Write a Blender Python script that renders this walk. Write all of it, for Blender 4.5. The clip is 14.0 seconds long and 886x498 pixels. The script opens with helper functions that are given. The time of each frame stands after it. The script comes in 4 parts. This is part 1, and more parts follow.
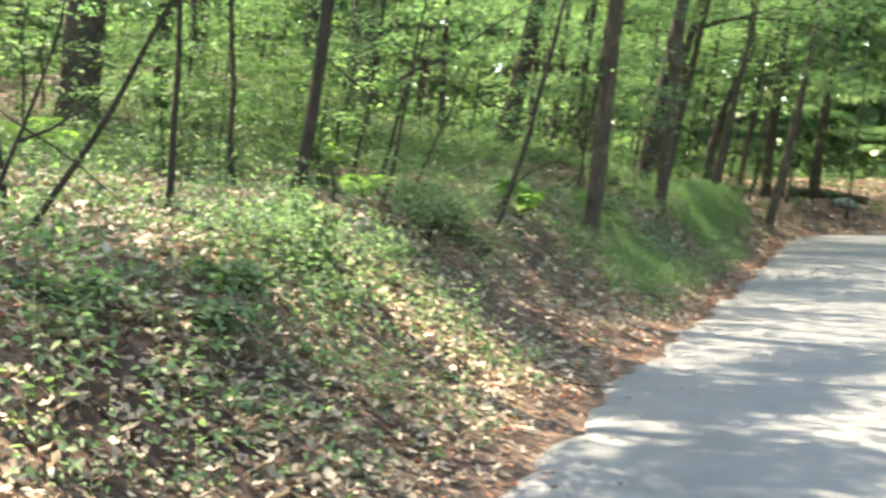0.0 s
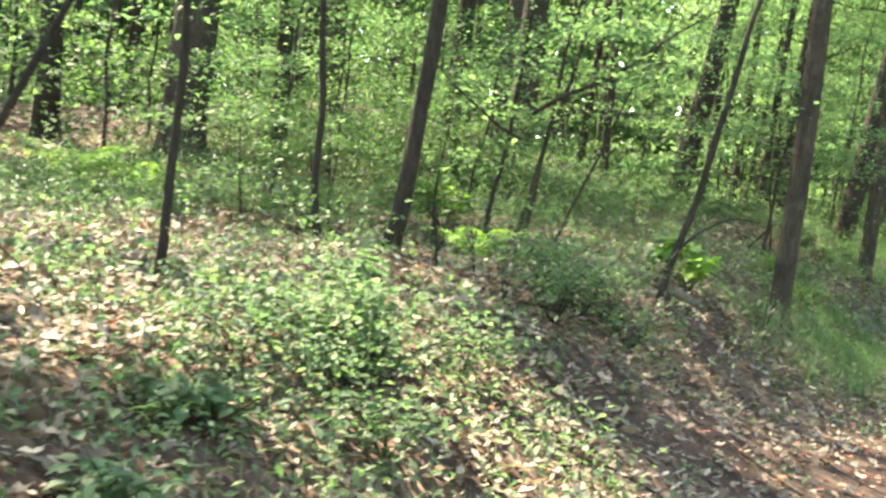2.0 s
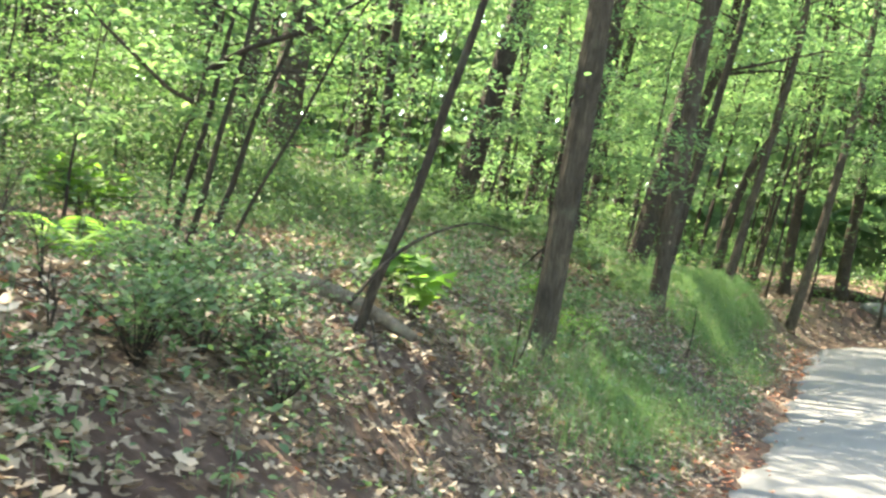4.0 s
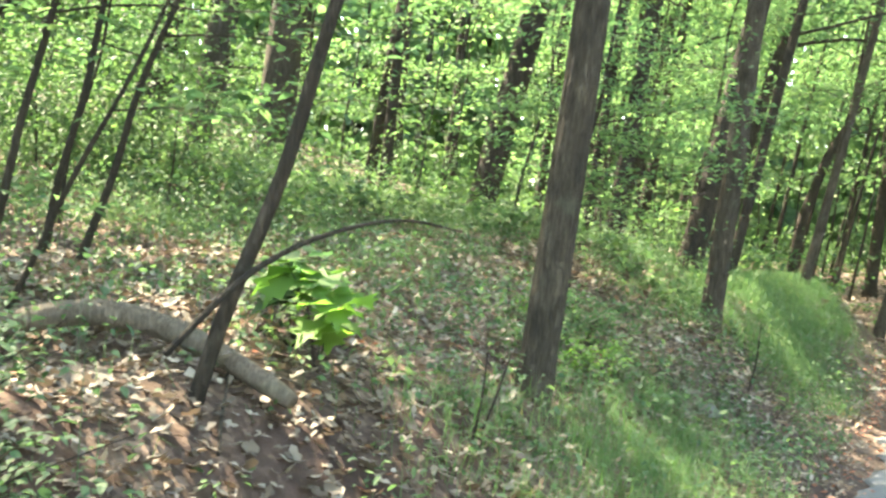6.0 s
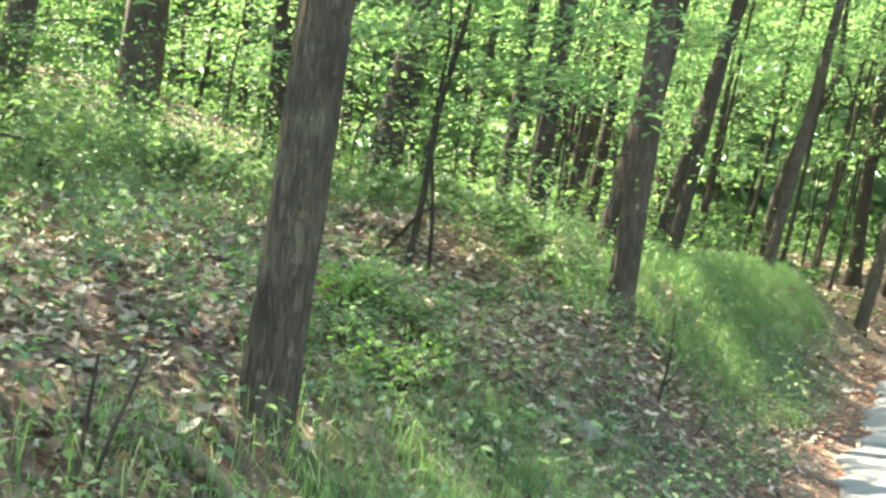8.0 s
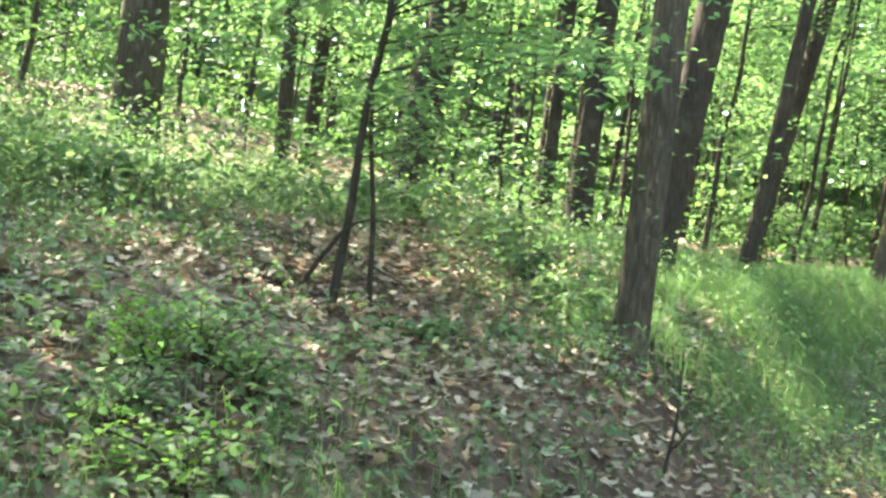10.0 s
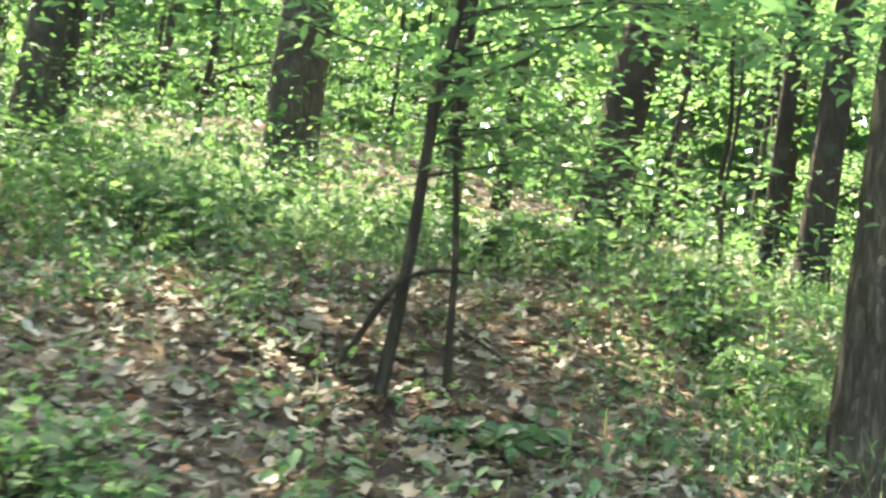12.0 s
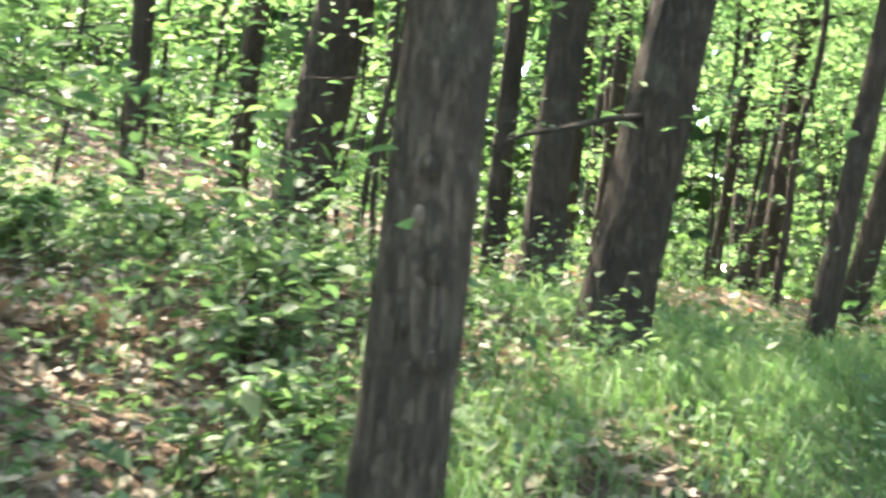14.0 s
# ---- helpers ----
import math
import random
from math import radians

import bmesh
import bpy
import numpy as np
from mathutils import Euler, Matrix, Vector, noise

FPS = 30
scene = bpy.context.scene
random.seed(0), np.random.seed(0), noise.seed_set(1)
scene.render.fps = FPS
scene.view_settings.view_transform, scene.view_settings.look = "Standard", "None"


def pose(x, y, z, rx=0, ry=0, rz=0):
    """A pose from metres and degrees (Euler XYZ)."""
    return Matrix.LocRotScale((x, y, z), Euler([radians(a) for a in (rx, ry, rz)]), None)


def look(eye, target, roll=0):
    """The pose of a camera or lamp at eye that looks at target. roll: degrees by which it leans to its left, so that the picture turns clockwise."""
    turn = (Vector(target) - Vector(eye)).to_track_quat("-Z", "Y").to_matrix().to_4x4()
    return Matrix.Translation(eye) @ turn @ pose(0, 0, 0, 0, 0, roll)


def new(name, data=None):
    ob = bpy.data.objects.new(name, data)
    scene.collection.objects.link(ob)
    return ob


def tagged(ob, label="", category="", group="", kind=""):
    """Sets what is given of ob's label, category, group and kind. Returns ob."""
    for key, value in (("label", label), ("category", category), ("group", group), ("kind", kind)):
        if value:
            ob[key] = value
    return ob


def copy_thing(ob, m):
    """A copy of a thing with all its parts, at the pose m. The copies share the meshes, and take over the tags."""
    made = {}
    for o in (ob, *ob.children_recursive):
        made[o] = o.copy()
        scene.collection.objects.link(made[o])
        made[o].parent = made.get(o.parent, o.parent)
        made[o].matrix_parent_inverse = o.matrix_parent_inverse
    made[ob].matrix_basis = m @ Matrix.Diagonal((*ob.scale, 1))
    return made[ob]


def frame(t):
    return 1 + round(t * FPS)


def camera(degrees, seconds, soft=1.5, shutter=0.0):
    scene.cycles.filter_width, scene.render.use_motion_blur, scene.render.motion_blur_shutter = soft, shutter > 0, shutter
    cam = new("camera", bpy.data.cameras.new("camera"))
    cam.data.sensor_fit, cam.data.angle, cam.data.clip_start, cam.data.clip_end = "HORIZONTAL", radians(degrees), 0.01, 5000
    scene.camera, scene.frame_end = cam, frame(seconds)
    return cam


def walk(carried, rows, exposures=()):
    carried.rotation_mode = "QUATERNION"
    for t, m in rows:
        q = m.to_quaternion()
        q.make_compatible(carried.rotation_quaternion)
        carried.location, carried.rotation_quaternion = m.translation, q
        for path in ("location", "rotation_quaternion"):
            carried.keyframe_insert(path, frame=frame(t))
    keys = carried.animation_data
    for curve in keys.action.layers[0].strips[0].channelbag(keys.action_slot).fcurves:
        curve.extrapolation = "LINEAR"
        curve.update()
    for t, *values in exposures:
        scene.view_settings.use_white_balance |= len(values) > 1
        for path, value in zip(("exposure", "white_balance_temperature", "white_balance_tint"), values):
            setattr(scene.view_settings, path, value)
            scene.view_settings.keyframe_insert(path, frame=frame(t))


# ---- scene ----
cam = camera(39.1, 14.0, soft=2.7, shutter=0.25)
# seconds, eye, target, roll
PATH = [
    (0.0, (0.0, -0.0, 1.472), (0.0, 1.996, 1.349), 1.32),
    (0.5, (0.024, 0.766, 1.487), (-0.224, 2.749, 1.41), 2.90),
    (1.0, (0.08, 1.415, 1.507), (-0.233, 3.39, 1.482), 2.83),
    (1.5, (0.105, 2.055, 1.551), (-0.232, 4.026, 1.511), 3.78),
    (2.0, (0.241, 2.857, 1.564), (-0.039, 4.836, 1.499), 3.15),
    (2.5, (0.397, 3.582, 1.503), (0.149, 5.567, 1.474), 3.09),
    (3.0, (0.64, 4.319, 1.485), (0.534, 6.316, 1.441), 5.49),
    (3.5, (0.921, 5.114, 1.541), (0.948, 7.113, 1.508), 3.48),
    (3.7, (0.962, 5.399, 1.481), (0.971, 7.399, 1.465), 5.22),
    (6, (1.695, 8.494, 1.53), (1.568, 10.49, 1.52), 3.88),
    (6.5, (1.848, 9.161, 1.477), (1.665, 11.152, 1.44), 3.93),
    (7, (2.202, 9.71, 1.484), (2.149, 11.709, 1.466), 2.99),
    (7.5, (2.484, 10.34, 1.424), (2.509, 12.34, 1.417), 3.04),
    (7.7, (2.548, 10.596, 1.398), (2.512, 12.596, 1.387), 3.51),
    (9.8, (3.497, 12.69, 1.517), (3.173, 14.663, 1.495), 2.44),
    (10.0, (3.524, 12.873, 1.464), (3.172, 14.842, 1.466), 2.10),
    (10.5, (3.547, 13.376, 1.512), (3.004, 15.301, 1.506), 1.96),
    (11.0, (3.582, 13.888, 1.49), (2.827, 15.74, 1.486), 2.32),
    (11.5, (3.587, 14.381, 1.511), (2.757, 16.2, 1.523), 2.20),
    (12.0, (3.648, 14.978, 1.527), (2.89, 16.827, 1.595), 2.87),
    (12.5, (3.746, 15.592, 1.535), (2.956, 17.428, 1.6), -0.45),
    (13.0, (3.843, 16.135, 1.486), (3.046, 17.965, 1.604), 0.07),
    (13.5, (3.938, 16.666, 1.48), (3.207, 18.525, 1.593), 3.05),
    (14.0, (4.147, 17.078, 1.53), (3.581, 18.995, 1.619), 1.51),
]
walk(cam, [(t, look(e, g, r)) for t, e, g, r in PATH], exposures=[(0.0, 3.35, 8000, 7.0), (3.0, 3.6, 8000, 6.0), (6.0, 4.05, 8000, 5.0), (10.0, 4.08, 7800, 2.0), (12.3, 4.0, 7800, 2.0), (13.4, 3.85, 7600, 7.0), (14.0, 3.98, 7400, 12.0)])

# ---- light ----
SUN_FROM = Vector((-0.38, 0.34, 0.86)).normalized()
world = bpy.data.worlds.new("world")
scene.world = world
world.use_nodes = True
wn = world.node_tree.nodes
sky = wn.new("ShaderNodeTexSky")
sky.sky_type = "NISHITA"
sky.sun_disc = False
sky.sun_elevation = math.asin(SUN_FROM.z)
sky.sun_rotation = math.atan2(SUN_FROM.x, SUN_FROM.y)
world.node_tree.links.new(sky.outputs[0], wn["Background"].inputs["Color"])
wn["Background"].inputs["Strength"].default_value = 0.15
sun_data = bpy.data.lights.new("sun", "SUN")
sun_data.energy, sun_data.angle, sun_data.color = 4.3, radians(0.55), (1.0, 0.95, 0.86)
sun = new("sun", sun_data)
sun.matrix_world = look(SUN_FROM * 60, (0, 0, 0))

# ---- materials ----
def material(name):
    m = bpy.data.materials.new(name)
    m.use_nodes = True
    nt = m.node_tree
    return m, nt.nodes, nt.links, nt.nodes["Principled BSDF"], nt.nodes["Material Output"]


def ramp(nodes, stops):
    r = nodes.new("ShaderNodeValToRGB")
    while len(r.color_ramp.elements) < len(stops):
        r.color_ramp.elements.new(0.5)
    for e, (p, c) in zip(r.color_ramp.elements, stops):
        e.position, e.color = p, (*c, 1)
    return r


def noise_tex(nodes, links, scale, detail=4, rough=0.55, stretch=None, coords="Object"):
    tc = nodes.new("ShaderNodeTexCoord")
    n = nodes.new("ShaderNodeTexNoise")
    n.inputs["Scale"].default_value, n.inputs["Detail"].default_value, n.inputs["Roughness"].default_value = scale, detail, rough
    if stretch:
        mp = nodes.new("ShaderNodeMapping")
        mp.inputs["Scale"].default_value = stretch
        links.new(tc.outputs[coords], mp.inputs["Vector"])
        links.new(mp.outputs[0], n.inputs["Vector"])
    else:
        links.new(tc.outputs[coords], n.inputs["Vector"])
    return n


def mixed(nodes, links, kind, fac, a, b):
    m = nodes.new("ShaderNodeMix")
    m.data_type, m.blend_type = "RGBA", kind
    if isinstance(fac, float):
        m.inputs["Factor"].default_value = fac
    else:
        links.new(fac, m.inputs["Factor"])
    for sock, v in ((m.inputs["A"], a), (m.inputs["B"], b)):
        if isinstance(v, tuple):
            sock.default_value = (*v, 1)
        else:
            links.new(v, sock)
    return m.outputs["Result"]


def bumped(nodes, links, bsdf, height, strength, distance):
    b = nodes.new("ShaderNodeBump")
    b.inputs["Strength"].default_value, b.inputs["Distance"].default_value = strength, distance
    links.new(height, b.inputs["Height"])
    links.new(b.outputs[0], bsdf.inputs["Normal"])


def leaf_material(name, stops, see_through, glow, rough=0.58):
    """Leaf: glossy skin over a body that lets light through, each leaf of a shade of its own."""
    m, n, l, bsdf, out = material(name)
    geo = n.new("ShaderNodeNewGeometry")
    r = ramp(n, stops)
    l.new(geo.outputs["Random Per Island"], r.inputs[0])
    patch = noise_tex(n, l, 0.6, 2)
    shade = ramp(n, [(0.3, (0.7, 0.78, 0.75)), (0.7, (1.15, 1.1, 0.95))])
    l.new(patch.outputs["Fac"], shade.inputs[0])
    col = mixed(n, l, "MULTIPLY", 1.0, r.outputs[0], shade.outputs[0])
    l.new(col, bsdf.inputs["Base Color"])
    bsdf.inputs["Roughness"].default_value = rough
    bsdf.inputs["Specular IOR Level"].default_value = 0.2
    tr = n.new("ShaderNodeBsdfTranslucent")
    l.new(mixed(n, l, "MULTIPLY", 1.0, col, glow), tr.inputs["Color"])
    mix = n.new("ShaderNodeMixShader")
    mix.inputs[0].default_value = see_through
    l.new(bsdf.outputs[0], mix.inputs[1])
    l.new(tr.outputs[0], mix.inputs[2])
    l.new(mix.outputs[0], out.inputs["Surface"])
    return m


def bark_material(name, dark, light, scale=1.0, moss=0.15):
    m, n, l, bsdf, out = material(name)
    furrow = noise_tex(n, l, 46 * scale, 6, 0.7, (1, 1, 0.15))
    fine = noise_tex(n, l, 120 * scale, 3, 0.6, (1, 1, 0.4))
    blotch = noise_tex(n, l, 3.5, 3)
    plate = n.new("ShaderNodeTexVoronoi")
    plate.feature = "DISTANCE_TO_EDGE"
    plate.inputs["Scale"].default_value = 34 * scale
    tc = n.new("ShaderNodeTexCoord")
    mp = n.new("ShaderNodeMapping")
    mp.inputs["Scale"].default_value = (1, 1, 0.14)
    l.new(mixed(n, l, "ADD", 0.15, tc.outputs["Object"], furrow.outputs["Color"]), mp.inputs["Vector"])
    l.new(mp.outputs[0], plate.inputs["Vector"])
    crack = ramp(n, [(0.0, (0.35, 0.35, 0.35)), (0.16, (1.0, 1.0, 1.0))])
    l.new(plate.outputs["Distance"], crack.inputs[0])
    r = ramp(n, [(0.3, dark), (0.72, light)])
    l.new(furrow.outputs["Fac"], r.inputs[0])
    b = ramp(n, [(0.35, (0.7, 0.7, 0.68)), (0.7, (1.2, 1.18, 1.12))])
    l.new(blotch.outputs["Fac"], b.inputs[0])
    col = mixed(n, l, "MULTIPLY", 1.0, mixed(n, l, "MULTIPLY", 0.45, r.outputs[0], crack.outputs[0]), b.outputs[0])
    patch = noise_tex(n, l, 5.5, 4, 0.65)
    pr = ramp(n, [(0.55, (0, 0, 0)), (0.72, (moss, moss, moss))])
    l.new(patch.outputs["Fac"], pr.inputs[0])
    col = mixed(n, l, "MIX", pr.outputs[0], col, (0.14, 0.155, 0.105))
    l.new(col, bsdf.inputs["Base Color"])
    bsdf.inputs["Roughness"].default_value = 0.9
    bsdf.inputs["Specular IOR Level"].default_value = 0.2
    hgt = mixed(n, l, "MIX", 0.3, furrow.outputs["Color"], fine.outputs["Color"])
    bumped(n, l, bsdf, mixed(n, l, "MIX", 0.3, hgt, crack.outputs[0]), 1.0, 0.025)
    return m


GREEN = leaf_material("leaf_green", [(0.0, (0.032, 0.065, 0.03)), (0.5, (0.056, 0.102, 0.043)), (1.0, (0.095, 0.15, 0.06))], 0.5, (1.35, 1.5, 1.1))
BRIGHT = leaf_material("leaf_bright", [(0.0, (0.05, 0.09, 0.046)), (0.6, (0.082, 0.134, 0.064)), (1.0, (0.13, 0.178, 0.082))], 0.55, (1.7, 1.95, 1.5))
COOL = leaf_material("leaf_cool", [(0.0, (0.045, 0.08, 0.042)), (0.6, (0.078, 0.128, 0.066)), (1.0, (0.13, 0.18, 0.09))], 0.42, (1.5, 1.7, 1.2), 0.6)
GRASS = leaf_material("grass_blade", [(0.0, (0.052, 0.105, 0.045)), (0.7, (0.085, 0.16, 0.066)), (0.95, (0.13, 0.2, 0.085)), (1.0, (0.25, 0.22, 0.13))], 0.4, (1.4, 1.6, 1.0), 0.6)
LITTER = leaf_material("dead_leaf", [(0.0, (0.08, 0.058, 0.045)), (0.4, (0.16, 0.122, 0.096)), (0.8, (0.245, 0.192, 0.156)), (1.0, (0.36, 0.298, 0.25))], 0.15, (1.1, 0.95, 0.85), 0.6)
RUST = leaf_material("rust_leaf", [(0.0, (0.18, 0.065, 0.04)), (0.6, (0.32, 0.135, 0.085)), (1.0, (0.45, 0.25, 0.18))], 0.2, (1.3, 0.9, 0.7), 0.6)
# brighter yellow-green, sunlight put into the colour of plants that stand shaded
SUNLIT = leaf_material("leaf_sunlit", [(0.0, (0.075, 0.15, 0.04)), (0.6, (0.115, 0.21, 0.05)), (1.0, (0.16, 0.26, 0.07))], 0.5, (1.6, 1.7, 1.0))
BARK = bark_material("bark_grey_brown", (0.03, 0.024, 0.018), (0.105, 0.086, 0.064), 1.0, 0.25)
BARK_DARK = bark_material("bark_dark", (0.02, 0.0155, 0.0115), (0.064, 0.05, 0.037), 1.0, 0.2)
BARK_THIN = bark_material("bark_sapling", (0.028, 0.022, 0.016), (0.075, 0.06, 0.045), 2.2, 0.15)
DEADWOOD = bark_material("dead_wood", (0.12, 0.092, 0.07), (0.28, 0.23, 0.175), 1.4, 0.35)

SOIL, n_, l_, b_, o_ = material("forest_soil")
big = noise_tex(n_, l_, 0.9, 4, 0.6)
mid = noise_tex(n_, l_, 9, 5, 0.65)
fine_ = noise_tex(n_, l_, 55, 3, 0.6)
c1 = ramp(n_, [(0.3, (0.034, 0.022, 0.018)), (0.55, (0.062, 0.039, 0.031)), (0.8, (0.11, 0.071, 0.056))])
l_.new(mid.outputs["Fac"], c1.inputs[0])
cells = n_.new("ShaderNodeTexVoronoi")
cells.inputs["Scale"].default_value, cells.inputs["Randomness"].default_value = 26, 1.0
warp = noise_tex(n_, l_, 14, 3, 0.6)
wtc = n_.new("ShaderNodeTexCoord")
l_.new(mixed(n_, l_, "ADD", 0.05, wtc.outputs["Object"], warp.outputs["Color"]), cells.inputs["Vector"])
sep = n_.new("ShaderNodeSeparateColor")
l_.new(cells.outputs["Color"], sep.inputs[0])
mat_leaf = ramp(n_, [(0.0, (0.04, 0.028, 0.022)), (0.5, (0.075, 0.052, 0.04)), (0.85, (0.12, 0.086, 0.066)), (1.0, (0.18, 0.13, 0.10))])
l_.new(sep.outputs[0], mat_leaf.inputs[0])
where = ramp(n_, [(0.42, (0.0, 0.0, 0.0)), (0.52, (1.0, 1.0, 1.0))])
l_.new(big.outputs["Fac"], where.inputs[0])
c3 = mixed(n_, l_, "MIX", where.outputs[0], c1.outputs[0], mat_leaf.outputs[0])
c2 = ramp(n_, [(0.35, (0.65, 0.62, 0.6)), (0.7, (1.2, 1.12, 1.0))])
l_.new(big.outputs["Fac"], c2.inputs[0])
l_.new(mixed(n_, l_, "MULTIPLY", 1.0, c3, c2.outputs[0]), b_.inputs["Base Color"])
b_.inputs["Roughness"].default_value = 0.95
b_.inputs["Specular IOR Level"].default_value = 0.15
bumped(n_, l_, b_, mixed(n_, l_, "MIX", 0.4, mid.outputs["Color"], fine_.outputs["Color"]), 0.8, 0.03)

ASPHALT, n_, l_, b_, o_ = material("old_asphalt")
grain = noise_tex(n_, l_, 160, 3, 0.7)
wear = noise_tex(n_, l_, 1.1, 4, 0.6)
g1 = ramp(n_, [(0.35, (0.06, 0.059, 0.058)), (0.65, (0.115, 0.114, 0.112))])
l_.new(grain.outputs["Fac"], g1.inputs[0])
g2 = ramp(n_, [(0.3, (0.82, 0.82, 0.82)), (0.7, (1.12, 1.11, 1.09))])
l_.new(wear.outputs["Fac"], g2.inputs[0])
l_.new(mixed(n_, l_, "MULTIPLY", 1.0, g1.outputs[0], g2.outputs[0]), b_.inputs["Base Color"])
b_.inputs["Roughness"].default_value = 0.8
bumped(n_, l_, b_, grain.outputs["Fac"], 0.6, 0.006)

STONE, n_, l_, b_, o_ = material("mossy_stone")
sn = noise_tex(n_, l_, 7, 5, 0.6)
sr = ramp(n_, [(0.35, (0.05, 0.055, 0.04)), (0.6, (0.11, 0.11, 0.095)), (0.75, (0.17, 0.17, 0.155))])
l_.new(sn.outputs["Fac"], sr.inputs[0])
l_.new(sr.outputs[0], b_.inputs["Base Color"])
b_.inputs["Roughness"].default_value = 0.9
bumped(n_, l_, b_, sn.outputs["Fac"], 0.7, 0.03)

# ---- plan: the road's left edge, the lie of the land ----
EDGE_Y = np.array([-200, -40, -12, -4, 2, 5.5, 8.7, 11.2, 15.7, 21, 26, 30, 32.2, 33.8, 35, 35.8, 36.3, 37, 38.0])
EDGE_X = np.array([-48, -11, -4.0, -1.9, -0.55, 0.3, 1.2, 2.1, 3.65, 5.4, 7.0, 8.3, 9.2, 10.3, 11.8, 14, 17, 24, 60.0])
ROAD_W = 4.2


def from_edge(x, y):
    """Distance from the road's left edge, above 0 in the wood, below 0 on the road."""
    x, y = np.broadcast_arrays(np.asarray(x, float), np.asarray(y, float))
    best, side = np.full(x.shape, 1e9), np.ones(x.shape)
    for ax, ay, bx, by in zip(EDGE_X[:-1], EDGE_Y[:-1], EDGE_X[1:], EDGE_Y[1:]):
        t = np.clip(((x - ax) * (bx - ax) + (y - ay) * (by - ay)) / ((bx - ax) ** 2 + (by - ay) ** 2), 0, 1)
        dd = np.hypot(x - ax - t * (bx - ax), y - ay - t * (by - ay))
        s = np.sign((bx - ax) * (y - ay) - (by - ay) * (x - ax))
        near = dd < best
        best, side = np.where(near, dd, best), np.where(near, s, side)
    return best * side


def waves(x, y):
    return (np.sin(x * 1.7 + 0.6 * np.sin(y * 0.9)) * np.sin(y * 1.35 + 0.8) * 0.5 + np.sin(x * 3.9 + y * 1.1) * np.sin(y * 3.3 - x * 1.4) * 0.28
            + np.sin(x * 7.3 - y * 2.2) * np.sin(y * 8.1 + x * 1.9) * 0.16)


BANK_D = np.array([-500, -40, -9, -5.6, -4.6, -4.2, 0.0, 0.35, 0.7, 1.1, 1.6, 2.1, 3.0, 5.0, 7.5, 10.0, 30.0, 500.0])
BANK_Z = np.array([0.5, 0.2, 0.3, 0.22, 0.06, -0.03, -0.03, 0.04, 0.17, 0.38, 0.72, 0.97, 1.18, 1.3, 1.56, 1.82, 2.5, 3.2])


def ground_z(x, y):
    x, y = np.asarray(x, float), np.asarray(y, float)
    d = from_edge(x, y)
    gain = np.interp(y, [15.5, 21.5, 30, 36], [1.0, 1.36, 1.3, 0.8])
    z = np.interp(d, BANK_D, BANK_Z) * np.where(d > 0, gain, 1.0)
    z = z + 1.35 * np.exp(-((x + 6) / 5.0) ** 2 - ((y - 32) / 8.0) ** 2) * (d > 0)
    z = z + np.interp(y, [16.3, 18.5, 25, 31, 34], [0, 0.3, 0.55, 0.45, 0]) * 0.9 * np.exp(-((d - 1.3) / 0.5) ** 2) * (d > 0)
    # worn ramp of bare earth that comes down to the road
    z = z - 0.22 * np.exp(-((y - 12.6 - 0.25 * (x - 1.9)) / 1.1) ** 2) * np.exp(-((d - 1.2) / 0.7) ** 2)
    # hollow under the fallen branch
    z = z - 0.27 * np.exp(-((x + 0.55) / 0.75) ** 2 - ((y - 12.95) / 0.6) ** 2)
    z = z - 0.11 * np.exp(-((x - 2.05) / 1.2) ** 2 - ((y - 18.7) / 0.9) ** 2) + 0.08 * np.exp(-((x - 0.6) / 0.6) ** 2 - ((y - 12.8) / 0.6) ** 2)
    z = z - 0.13 * np.exp(-((x - 1.2) / 2.0) ** 2 - ((y - 23.6) / 1.5) ** 2)
    rough = np.clip((d - 0.15) / 0.8, 0, 1) + np.clip((-d - ROAD_W - 0.3) / 1.0, 0, 1)
    return z + 0.055 * waves(x, y) * rough


def gz(x, y):
    return float(ground_z(x, y))


# ---- mesh helpers ----
def fast_mesh(name, verts, tris):
    me = bpy.data.meshes.new(name)
    verts, tris = np.asarray(verts, np.float32), np.asarray(tris, np.int32)
    me.vertices.add(len(verts))
    me.vertices.foreach_set("co", verts.ravel())
    k = tris.shape[1]
    me.loops.add(tris.size)
    me.loops.foreach_set("vertex_index", tris.ravel())
    me.polygons.add(len(tris))
    me.polygons.foreach_set("loop_start", np.arange(0, tris.size, k, dtype=np.int32))
    me.polygons.foreach_set("use_smooth", np.ones(len(tris), bool))
    me.update(calc_edges=True)
    return me


def mesh_ob(name, verts, faces, mat, parent=None, label="", smooth=True):
    me = fast_mesh(name, verts, faces)
    me.materials.append(mat)
    ob = new(name, me)
    if not smooth:
        me.polygons.foreach_set("use_smooth", np.zeros(len(faces), bool))
    if parent is not None:
        ob.parent = parent
    if label:
        ob["label"] = label
    return ob


def thing(name, at, label, category, group="", kind=""):
    ob = new(name)
    ob.location = at
    ob.empty_display_size = 0.1
    return tagged(ob, label, category, group, kind)


